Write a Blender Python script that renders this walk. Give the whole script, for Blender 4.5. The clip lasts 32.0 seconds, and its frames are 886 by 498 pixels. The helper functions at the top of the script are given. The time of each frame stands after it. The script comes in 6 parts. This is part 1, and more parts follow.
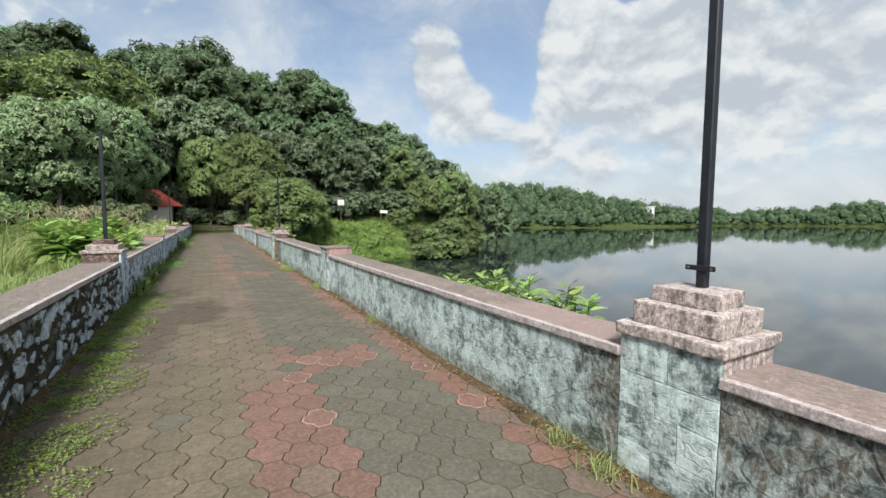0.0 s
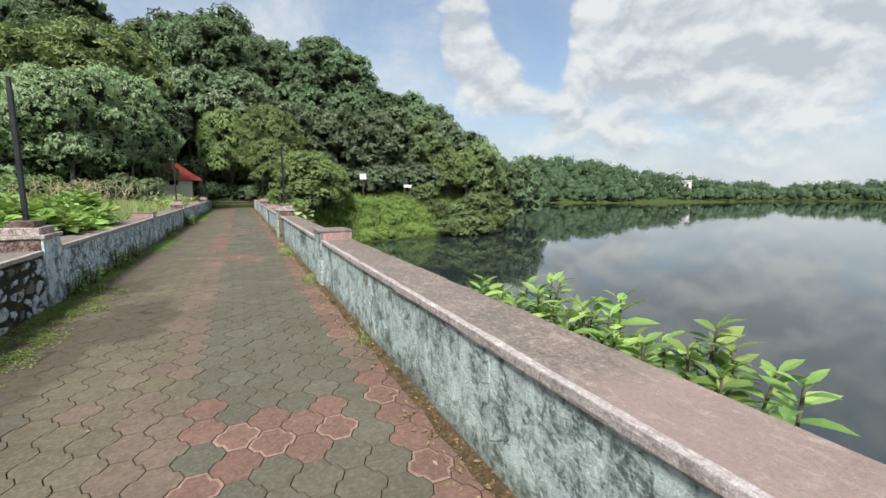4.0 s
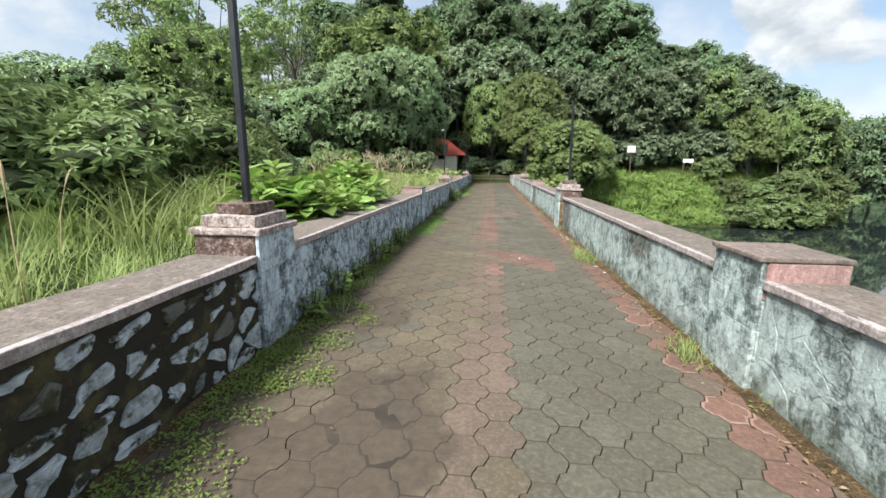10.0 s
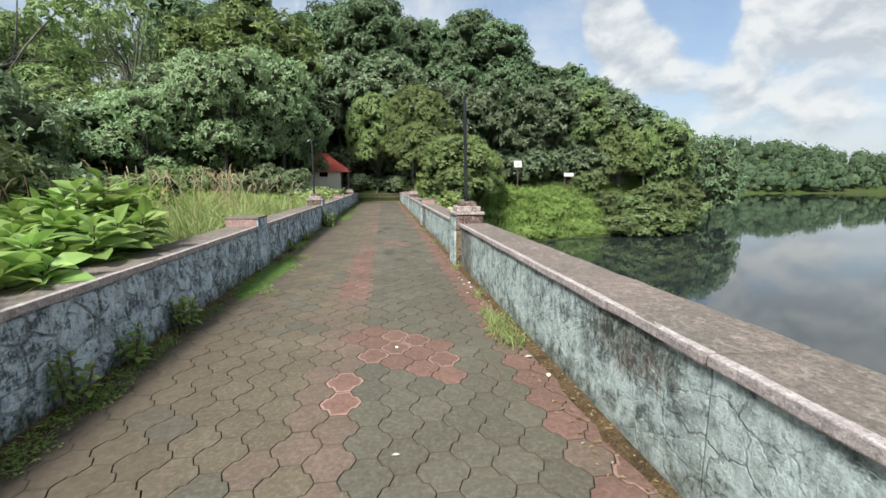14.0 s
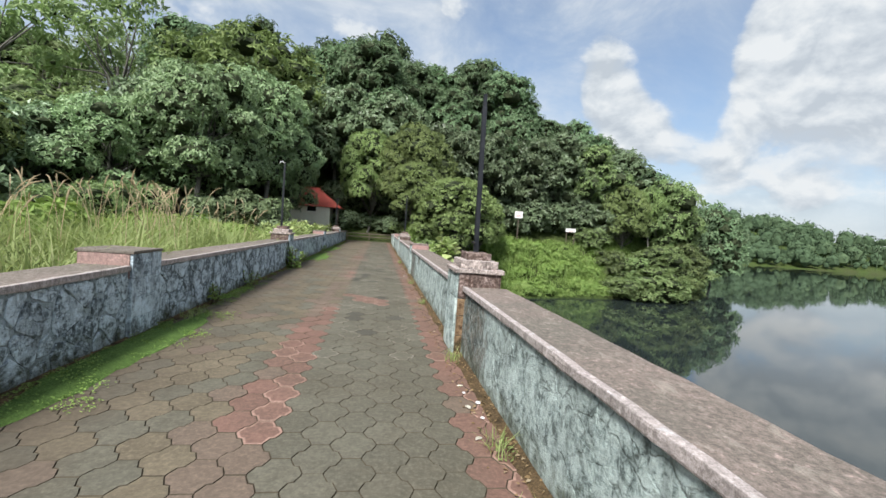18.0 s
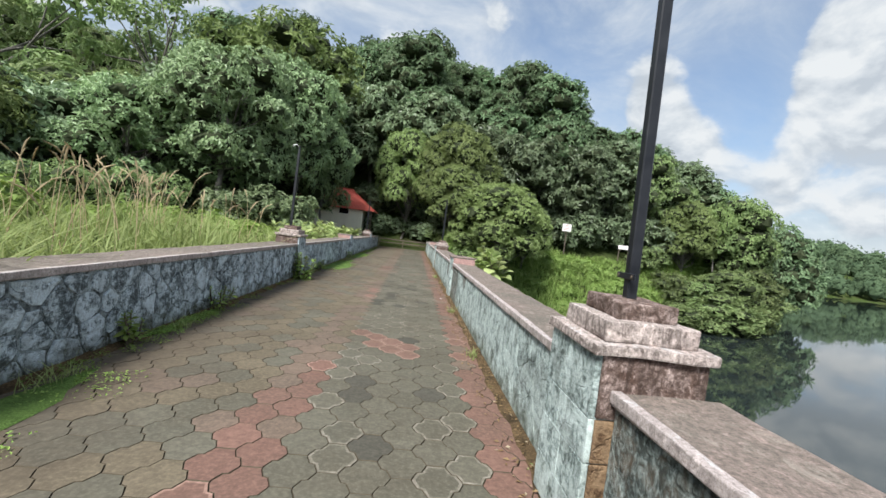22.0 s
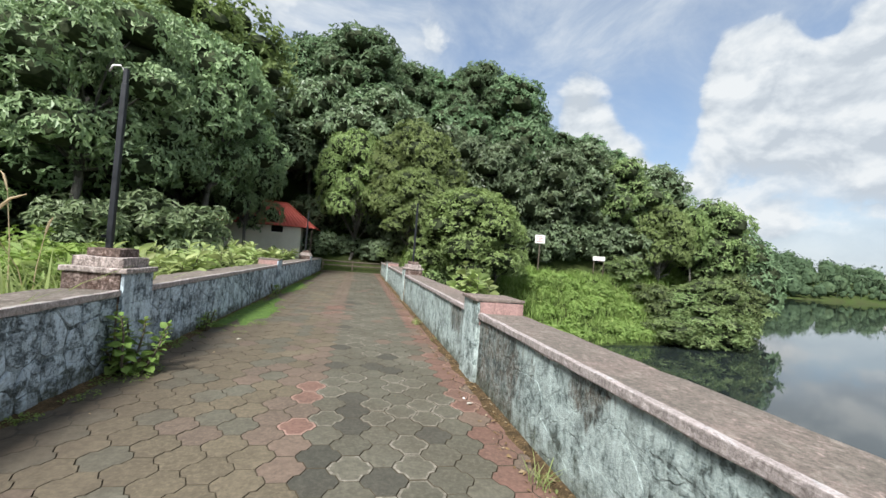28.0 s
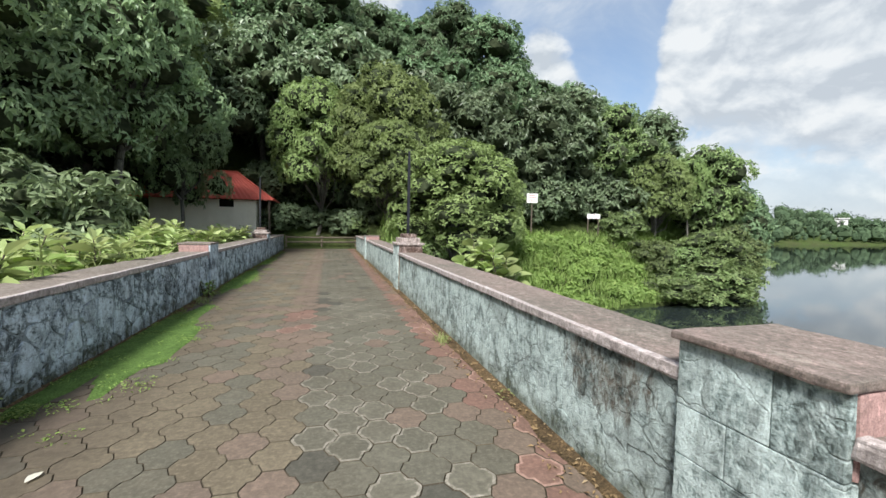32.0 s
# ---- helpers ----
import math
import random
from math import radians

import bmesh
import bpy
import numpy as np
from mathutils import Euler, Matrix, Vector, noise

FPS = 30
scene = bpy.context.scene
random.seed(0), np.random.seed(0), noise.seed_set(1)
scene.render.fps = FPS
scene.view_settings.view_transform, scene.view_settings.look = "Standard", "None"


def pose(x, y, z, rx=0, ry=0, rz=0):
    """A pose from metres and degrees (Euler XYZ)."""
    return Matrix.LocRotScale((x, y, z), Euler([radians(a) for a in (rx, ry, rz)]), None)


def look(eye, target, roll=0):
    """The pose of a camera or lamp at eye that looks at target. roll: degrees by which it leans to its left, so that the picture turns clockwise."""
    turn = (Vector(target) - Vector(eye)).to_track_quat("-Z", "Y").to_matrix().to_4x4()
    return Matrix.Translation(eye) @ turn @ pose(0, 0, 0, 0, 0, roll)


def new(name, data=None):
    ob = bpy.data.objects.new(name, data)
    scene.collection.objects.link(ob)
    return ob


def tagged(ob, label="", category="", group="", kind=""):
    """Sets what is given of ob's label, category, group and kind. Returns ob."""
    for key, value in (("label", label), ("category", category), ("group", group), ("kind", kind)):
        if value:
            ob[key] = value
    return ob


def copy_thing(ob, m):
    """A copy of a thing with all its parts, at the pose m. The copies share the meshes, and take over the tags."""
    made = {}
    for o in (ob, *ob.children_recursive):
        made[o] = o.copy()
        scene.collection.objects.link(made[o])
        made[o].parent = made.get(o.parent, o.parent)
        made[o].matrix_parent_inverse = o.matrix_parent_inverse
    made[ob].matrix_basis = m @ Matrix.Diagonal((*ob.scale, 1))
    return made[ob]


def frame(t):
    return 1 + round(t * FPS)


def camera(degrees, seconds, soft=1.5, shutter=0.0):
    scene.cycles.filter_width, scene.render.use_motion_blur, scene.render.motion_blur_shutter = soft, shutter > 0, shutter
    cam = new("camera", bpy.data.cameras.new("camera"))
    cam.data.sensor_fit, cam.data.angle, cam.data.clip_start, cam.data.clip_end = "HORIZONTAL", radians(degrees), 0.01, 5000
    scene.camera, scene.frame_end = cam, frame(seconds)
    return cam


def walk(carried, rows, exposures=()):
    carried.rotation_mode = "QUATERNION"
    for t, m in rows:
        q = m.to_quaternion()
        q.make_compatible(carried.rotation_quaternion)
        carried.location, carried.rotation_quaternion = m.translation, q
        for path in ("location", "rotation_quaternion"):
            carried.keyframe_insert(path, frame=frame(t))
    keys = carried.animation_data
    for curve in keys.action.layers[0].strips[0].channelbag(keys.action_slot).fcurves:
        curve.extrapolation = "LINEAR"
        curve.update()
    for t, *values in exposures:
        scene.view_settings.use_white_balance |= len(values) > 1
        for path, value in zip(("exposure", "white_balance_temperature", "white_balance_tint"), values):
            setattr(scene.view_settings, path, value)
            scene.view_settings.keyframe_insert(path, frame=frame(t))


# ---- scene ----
cam = camera(93.1, 32.0, soft=1.55)
PATH = [
    (0, (-1.061, -1.886, 1.613), (-0.087, -0.146, 1.466), 0.3),
    (0.5, (-0.929, -1.731, 1.576), (-0.031, 0.04, 1.343), 1.3),
    (1, (-0.817, -1.553, 1.561), (0.245, 0.13, 1.366), 3.0),
    (1.5, (-0.664, -1.414, 1.567), (0.715, 0.019, 1.359), 5.0),
    (2, (-0.453, -1.322, 1.584), (1.056, -0.025, 1.385), 3.6),
    (2.5, (-0.267, -1.126, 1.583), (1.248, 0.146, 1.282), 2.2),
    (3, (-0.284, -0.859, 1.56), (1.252, 0.37, 1.201), 3.2),
    (3.5, (-0.236, -0.6, 1.564), (0.981, 0.95, 1.223), 1.0),
    (4, (-0.01, 0.0, 1.61), (0.85, 1.786, 1.344), 0.3),
    (4.5, (-0.03, 0.2, 1.6), (0.576, 2.09, 1.352), 1.7),
    (6.5, (0.145, 1.816, 1.52), (0.39, 3.766, 1.146), 1.3),
    (7, (0.144, 2.212, 1.532), (0.404, 4.163, 1.178), 1.1),
    (7.5, (0.013, 2.55, 1.514), (0.318, 4.497, 1.177), -0.8),
    (8, (-0.105, 2.91, 1.496), (-0.085, 4.878, 1.14), -1.5),
    (8.5, (-0.263, 3.262, 1.522), (-0.722, 5.173, 1.152), 1.9),
    (9, (-0.447, 3.568, 1.515), (-0.656, 5.53, 1.188), -0.4),
    (9.5, (-0.583, 3.951, 1.503), (-0.842, 5.905, 1.165), 1.5),
    (10, (-0.631, 4.333, 1.521), (-0.845, 6.283, 1.134), 0.8),
    (10.5, (-0.697, 4.811, 1.499), (-0.768, 6.781, 1.161), 0.0),
    (11, (-0.731, 5.259, 1.51), (-0.946, 7.235, 1.291), -1.7),
    (11.5, (-0.645, 5.659, 1.506), (-0.895, 7.603, 1.11), 0.8),
    (12, (-0.58, 6.062, 1.48), (-0.482, 8.02, 1.086), -1.2),
    (12.5, (-0.512, 6.43, 1.492), (-0.195, 8.372, 1.134), -1.9),
    (13, (-0.372, 6.803, 1.536), (-0.149, 8.754, 1.156), -1.5),
    (13.5, (-0.26, 7.152, 1.512), (0.165, 9.077, 1.178), 0.9),
    (14, (-0.182, 7.541, 1.542), (0.089, 9.499, 1.234), -0.3),
    (14.5, (-0.065, 7.9, 1.527), (0.033, 9.878, 1.242), -1.5),
    (15, (-0.018, 8.262, 1.538), (-0.031, 10.246, 1.288), 0.9),
    (15.5, (-0.013, 8.589, 1.504), (0.126, 10.569, 1.259), -0.4),
    (17.5, (0.04, 10.038, 1.441), (0.212, 12.029, 1.356), 4.5),
    (18, (0.169, 10.431, 1.448), (0.476, 12.405, 1.358), 4.4),
    (18.5, (0.185, 10.741, 1.436), (0.626, 12.685, 1.277), 4.9),
    (19, (0.222, 11.121, 1.491), (0.782, 13.028, 1.271), 3.4),
    (19.5, (0.33, 11.446, 1.435), (0.728, 13.404, 1.37), 8.6),
    (20, (0.388, 11.825, 1.441), (0.73, 13.791, 1.306), 6.6),
    (20.5, (0.348, 12.262, 1.432), (0.741, 14.222, 1.365), 7.8),
    (21, (0.325, 12.66, 1.396), (0.516, 14.65, 1.461), 11.2),
    (21.5, (0.298, 13.063, 1.42), (0.328, 15.063, 1.375), 8.2),
    (22, (0.212, 13.412, 1.408), (0.356, 15.406, 1.346), 7.2),
    (22.5, (0.199, 13.9, 1.374), (0.584, 15.858, 1.245), 7.9),
    (23, (0.16, 14.337, 1.43), (0.544, 16.295, 1.299), 5.6),
    (23.5, (0.023, 14.738, 1.45), (0.401, 16.702, 1.487), 8.6),
    (24, (0.0, 15.187, 1.439), (0.391, 17.148, 1.404), 1.9),
    (24.5, (-0.022, 15.608, 1.445), (0.362, 17.566, 1.309), -0.6),
    (25, (-0.028, 16.053, 1.463), (0.394, 18.007, 1.427), 2.5),
    (25.5, (-0.068, 16.381, 1.464), (0.405, 18.324, 1.465), 1.3),
    (27.5, (-0.077, 18.29, 1.399), (0.543, 20.192, 1.384), 1.3),
    (28, (-0.161, 18.708, 1.379), (0.223, 20.671, 1.423), 4.7),
    (28.5, (-0.186, 19.191, 1.383), (0.163, 21.16, 1.399), 3.0),
    (29, (-0.178, 19.698, 1.395), (0.282, 21.644, 1.378), 2.2),
    (29.5, (-0.223, 20.188, 1.405), (0.251, 22.131, 1.422), 3.2),
    (30, (-0.241, 20.594, 1.388), (0.314, 22.515, 1.384), 3.0),
    (30.5, (-0.258, 21.058, 1.386), (0.199, 23.003, 1.298), 5.7),
    (31, (-0.246, 21.553, 1.362), (0.214, 23.5, 1.378), 7.7),
    (31.5, (-0.266, 22.0, 1.359), (0.231, 23.936, 1.274), 1.9),
    (32, (-0.241, 22.444, 1.372), (0.287, 24.371, 1.266), 1.2),
]
walk(cam, [(t, look(eye, target, roll)) for t, eye, target, roll in PATH],
     exposures=((0.0, 0.72, 6300.0, 7.0), (4.0, 0.72, 6300.0, 7.0), (7.0, 0.81, 6300.0, 7.0), (9.0, 0.97, 6300.0, 7.0), (10.5, 1.00, 6300.0, 7.0), (12.5, 0.93, 6300.0, 7.0), (14.0, 0.80, 6300.0, 7.0), (15.0, 0.87, 6300.0, 7.0), (18.0, 0.79, 6230.0, 7.5), (32.0, 0.85, 6230.0, 7.5)))


# ---------- world, sun, exposure ----------
SUN_EL, SUN_AZ = 48.0, 211.0          # degrees; azimuth clockwise from +y


def azdir(az, el):
    a, e = radians(az), radians(el)
    return Vector((math.sin(a) * math.cos(e), math.cos(a) * math.cos(e), math.sin(e)))


def build_world():
    w = bpy.data.worlds.new("sky")
    scene.world = w
    w.use_nodes = True
    nt = w.node_tree
    nt.nodes.clear()
    N, L = nt.nodes, nt.links

    def nd(kind, **kw):
        n = N.new(kind)
        for k, v in kw.items():
            if k == "operation":
                n.operation = v
            elif k == "blend_type":
                n.blend_type = v
            elif k == "data_type":
                n.data_type = v
        return n

    def math_n(op, a, b=None, clamp=False):
        n = N.new("ShaderNodeMath")
        n.operation = op
        n.use_clamp = clamp
        for i, v in enumerate((a, b)):
            if v is None:
                continue
            if isinstance(v, (int, float)):
                n.inputs[i].default_value = v
            else:
                L.new(v, n.inputs[i])
        return n.outputs[0]

    def ramp(fac, stops):
        n = N.new("ShaderNodeValToRGB")
        cr = n.color_ramp
        while len(cr.elements) < len(stops):
            cr.elements.new(0.5)
        for e, (p, c) in zip(cr.elements, stops):
            e.position = p
            e.color = (c, c, c, 1) if isinstance(c, (int, float)) else (*c, 1)
        L.new(fac, n.inputs[0])
        return n.outputs[0]

    sky = N.new("ShaderNodeTexSky")
    sky.sky_type = "NISHITA"
    sky.sun_disc = False
    sky.sun_elevation = radians(SUN_EL)
    sky.sun_rotation = radians(SUN_AZ)
    sky.air_density, sky.dust_density, sky.ozone_density = 1.0, 1.6, 1.2
    tc = N.new("ShaderNodeTexCoord")
    d = tc.outputs["Generated"]

    def noise_n(scale, detail, rough, vec=d, distort=0.0):
        n = N.new("ShaderNodeTexNoise")
        n.inputs["Scale"].default_value = scale
        n.inputs["Detail"].default_value = detail
        n.inputs["Roughness"].default_value = rough
        n.inputs["Distortion"].default_value = distort
        L.new(vec, n.inputs["Vector"])
        return n.outputs["Fac"]

    # clouds flattened towards the horizon
    def mapped(loc):
        mp = N.new("ShaderNodeMapping")
        mp.inputs["Scale"].default_value = (1.0, 1.0, 1.45)
        mp.inputs["Location"].default_value = loc
        L.new(d, mp.inputs["Vector"])
        return mp.outputs[0]

    v0, v1 = mapped((0.35, 0.1, 0.0)), mapped((0.35, 0.1, 0.035))
    big = noise_n(2.1, 4.0, 0.5, v0, 0.3)
    puff = noise_n(7.5, 9.0, 0.54, v0, 0.2)
    above = noise_n(7.5, 9.0, 0.54, v1, 0.2)
    wisp = noise_n(3.2, 8.0, 0.62, mapped((1.3, 0.4, 0.2)), 0.5)
    sep = N.new("ShaderNodeSeparateXYZ")
    L.new(d, sep.inputs[0])
    low = ramp(sep.outputs[2], [(0.0, 0.92), (0.10, 0.80), (0.20, 0.30), (0.30, 0.0)])
    veil = math_n("MAXIMUM", ramp(wisp, [(0.32, 0.30), (0.48, 0.54), (0.62, 0.90)]), low)
    # cumulus heaps and the clear gaps between them: azimuth, elevation, half-width, weight
    heap = math_n("ADD", math_n("MULTIPLY", math_n("SUBTRACT", puff, 0.5), 1.1), math_n("MULTIPLY", math_n("SUBTRACT", big, 0.5), 0.5))
    clear = None
    for az, el, half, wt in CLOUDS:
        dp = N.new("ShaderNodeVectorMath")
        dp.operation = "DOT_PRODUCT"
        L.new(d, dp.inputs[0])
        dp.inputs[1].default_value = azdir(az, el)
        k = 1.386 / radians(half) ** 2
        g = math_n("MULTIPLY", math_n("POWER", math_n("MAXIMUM", dp.outputs["Value"], 0.0), k), abs(wt))
        if wt > 0:
            heap = math_n("ADD", heap, g)
        else:
            clear = g if clear is None else math_n("ADD", clear, g)
            heap = math_n("SUBTRACT", heap, g)
    cum = ramp(heap, [(0.08, 0.0), (0.18, 0.50), (0.27, 0.88), (0.40, 1.0)])
    veil = math_n("MULTIPLY", veil, math_n("SUBTRACT", 1.0, clear, True))
    fac = math_n("MAXIMUM", veil, cum)
    # sunlit tops and greyer hollows and bases
    lit = math_n("ADD", math_n("MULTIPLY", math_n("SUBTRACT", puff, above), 1.2), math_n("ADD", math_n("MULTIPLY", puff, 0.55), math_n("MULTIPLY", big, 0.45)))
    wht = ramp(lit, [(0.36, (0.66, 0.70, 0.755)), (0.50, (0.83, 0.857, 0.89)), (0.63, (0.99, 0.99, 0.99))])
    gry = ramp(wisp, [(0.34, (0.62, 0.68, 0.77)), (0.50, (0.76, 0.81, 0.87)), (0.64, (0.90, 0.92, 0.95))])
    cm = N.new("ShaderNodeMix")
    cm.data_type = "RGBA"
    L.new(cum, cm.inputs[0])
    L.new(gry, cm.inputs[6])
    L.new(wht, cm.inputs[7])
    ccol = cm.outputs[2]
    bg1 = N.new("ShaderNodeBackground")
    L.new(sky.outputs[0], bg1.inputs["Color"])
    bg1.inputs["Strength"].default_value = SKY
    bg2 = N.new("ShaderNodeBackground")
    L.new(ccol, bg2.inputs["Color"])
    bg2.inputs["Strength"].default_value = CLOUD
    mix = N.new("ShaderNodeMixShader")
    L.new(fac, mix.inputs[0])
    L.new(bg1.outputs[0], mix.inputs[1])
    L.new(bg2.outputs[0], mix.inputs[2])
    out = N.new("ShaderNodeOutputWorld")
    L.new(mix.outputs[0], out.inputs[0])


SKY, CLOUD, SUN = 0.100, 0.505, 4.3
CLOUDS = [(27.6, 22.5, 2.8, 0.42), (27.0, 18.6, 3.2, 0.42), (30.0, 15.5, 3.4, 0.36), (34.0, 13.0, 4.0, 0.36), (46.6, 24.6, 3.2, 0.46), (44.0, 19.4, 3.6, 0.42), (50.5, 20.6, 4.6, 0.42), (47.5, 14.8, 5.0, 0.34),
          (57.5, 17.0, 6.5, 0.36), (64.0, 15.0, 6.5, 0.34), (72.0, 16.0, 8.0, 0.30), (84.0, 15.0, 9.0, 0.28), (59.0, 24.0, 6.0, 0.26), (49.0, 6.4, 2.2, 0.36), (41.6, 8.6, 2.8, 0.30), (56.0, 9.0, 6.0, 0.16), (7.5, 27.6, 3.0, 0.34), (-22.0, 24.0, 12.0, 0.26),
          (19.0, 21.0, 5.5, -0.42), (37.0, 22.5, 3.8, -0.48), (52.0, 25.6, 1.8, -0.50), (14.0, 28.0, 4.0, -0.30), (38.5, 17.0, 2.6, -0.30), (67.0, 26.0, 4.0, -0.30), (180.0, 40.0, 30.0, 0.06)]
build_world()
sun = new("sun", bpy.data.lights.new("sun", "SUN"))
sun.data.energy, sun.data.angle, sun.data.color = SUN, radians(14.0), (1.0, 0.97, 0.93)
sun.matrix_world = look((0, 0, 60), Vector((0, 0, 60)) - azdir(SUN_AZ, SUN_EL))


# ---------- materials ----------
class Mat:
    """A small builder of procedural materials."""

    def __init__(self, name, rough=0.8, metal=0.0, spec=0.3, space="Object"):
        self.m = bpy.data.materials.new(name)
        self.m.use_nodes = True
        self.N, self.L = self.m.node_tree.nodes, self.m.node_tree.links
        self.b = self.N["Principled BSDF"]
        self.b.inputs["Roughness"].default_value = rough
        self.b.inputs["Metallic"].default_value = metal
        self.b.inputs["Specular IOR Level"].default_value = spec
        self.tc = self.N.new("ShaderNodeNewGeometry").outputs["Position"] if space == "World" else self.N.new("ShaderNodeTexCoord").outputs[space]

    def put(self, sock, v):
        if isinstance(v, (int, float)):
            sock.default_value = v
        elif isinstance(v, tuple):
            sock.default_value = (*v, 1) if len(v) == 3 and sock.type == "RGBA" else v
        else:
            self.L.new(v, sock)

    def mapped(self, scale=(1, 1, 1), rot=(0, 0, 0), loc=(0, 0, 0), vec=None):
        n = self.N.new("ShaderNodeMapping")
        n.inputs["Scale"].default_value, n.inputs["Location"].default_value = scale, loc
        n.inputs["Rotation"].default_value = [radians(a) for a in rot]
        self.L.new(vec or self.tc, n.inputs["Vector"])
        return n.outputs[0]

    def noise(self, scale, detail=4.0, rough=0.55, vec=None, distort=0.0):
        n = self.N.new("ShaderNodeTexNoise")
        n.inputs["Scale"].default_value, n.inputs["Detail"].default_value = scale, detail
        n.inputs["Roughness"].default_value, n.inputs["Distortion"].default_value = rough, distort
        self.L.new(vec or self.tc, n.inputs["Vector"])
        return n.outputs["Fac"]

    def voronoi(self, scale, vec=None, feature="F1", rnd=1.0):
        n = self.N.new("ShaderNodeTexVoronoi")
        n.feature = feature
        n.inputs["Scale"].default_value = scale
        n.inputs["Randomness"].default_value = rnd
        self.L.new(vec or self.tc, n.inputs["Vector"])
        return n

    def ramp(self, fac, stops):
        n = self.N.new("ShaderNodeValToRGB")
        cr = n.color_ramp
        while len(cr.elements) < len(stops):
            cr.elements.new(0.5)
        for e, (p, c) in zip(cr.elements, stops):
            e.position = p
            e.color = (c, c, c, 1) if isinstance(c, (int, float)) else (*c, 1)
        self.L.new(fac, n.inputs[0])
        return n.outputs[0]

    def mix(self, fac, a, b, how="MIX"):
        n = self.N.new("ShaderNodeMix")
        n.data_type, n.blend_type = "RGBA", how
        self.put(n.inputs[0], fac)
        self.put(n.inputs[6], a)
        self.put(n.inputs[7], b)
        return n.outputs[2]

    def math(self, op, a, b=0.0, clamp=False):
        n = self.N.new("ShaderNodeMath")
        n.operation, n.use_clamp = op, clamp
        self.put(n.inputs[0], a)
        self.put(n.inputs[1], b)
        return n.outputs[0]

    def random(self):
        return self.N.new("ShaderNodeObjectInfo").outputs["Random"]

    def island(self):
        return self.N.new("ShaderNodeNewGeometry").outputs["Random Per Island"]

    def axis(self, i):
        n = self.N.new("ShaderNodeSeparateXYZ")
        self.L.new(self.tc, n.inputs[0])
        return n.outputs[i]

    def hsv(self, col, h=0.5, s=1.0, v=1.0):
        n = self.N.new("ShaderNodeHueSaturation")
        self.put(n.inputs["Hue"], h)
        self.put(n.inputs["Saturation"], s)
        self.put(n.inputs["Value"], v)
        self.put(n.inputs["Color"], col)
        return n.outputs[0]

    def color(self, c):
        self.put(self.b.inputs["Base Color"], c)
        return self

    def rough(self, r):
        self.put(self.b.inputs["Roughness"], r)
        return self

    def bump(self, height, strength=0.4, dist=0.02):
        n = self.N.new("ShaderNodeBump")
        n.inputs["Strength"].default_value, n.inputs["Distance"].default_value = strength, dist
        self.put(n.inputs["Height"], height)
        self.L.new(n.outputs[0], self.b.inputs["Normal"])
        return self


def leaf_mat(name, dark, light, gloss=0.45, trans=0.25, tip=None, shine=0.22):
    """Leaves: a colour of its own for each leaf, a drift from tree to tree, some light let through."""
    m = Mat(name, rough=gloss + 0.06, spec=shine)
    soft = tuple(0.6 * a + 0.4 * b for a, b in zip(dark, light))
    tip = tuple(0.6 * a + 0.4 * b for a, b in zip(tip or light, light))
    c = m.ramp(m.island(), [(0.0, soft), (0.75, light), (1.0, tip)])
    drift = m.noise(0.55, 2.0)
    c = m.mix(m.ramp(drift, [(0.35, 0.0), (0.7, 0.55)]), c, tuple(min(1, a * 1.35) for a in light))
    c = m.hsv(c, m.math("ADD", m.math("MULTIPLY", m.random(), 0.022), 0.492), 1.0,
              m.math("ADD", m.math("MULTIPLY", m.random(), 0.6), 0.72))
    m.color(c)
    m.b.inputs["Transmission Weight"].default_value = 0.0
    tr = m.N.new("ShaderNodeBsdfTranslucent")
    m.put(tr.inputs["Color"], m.hsv(c, 0.5, 1.1, 1.5))
    mx = m.N.new("ShaderNodeMixShader")
    mx.inputs[0].default_value = trans
    out = m.N["Material Output"]
    m.L.new(m.b.outputs[0], mx.inputs[1])
    m.L.new(tr.outputs[0], mx.inputs[2])
    m.L.new(mx.outputs[0], out.inputs[0])
    return m.m


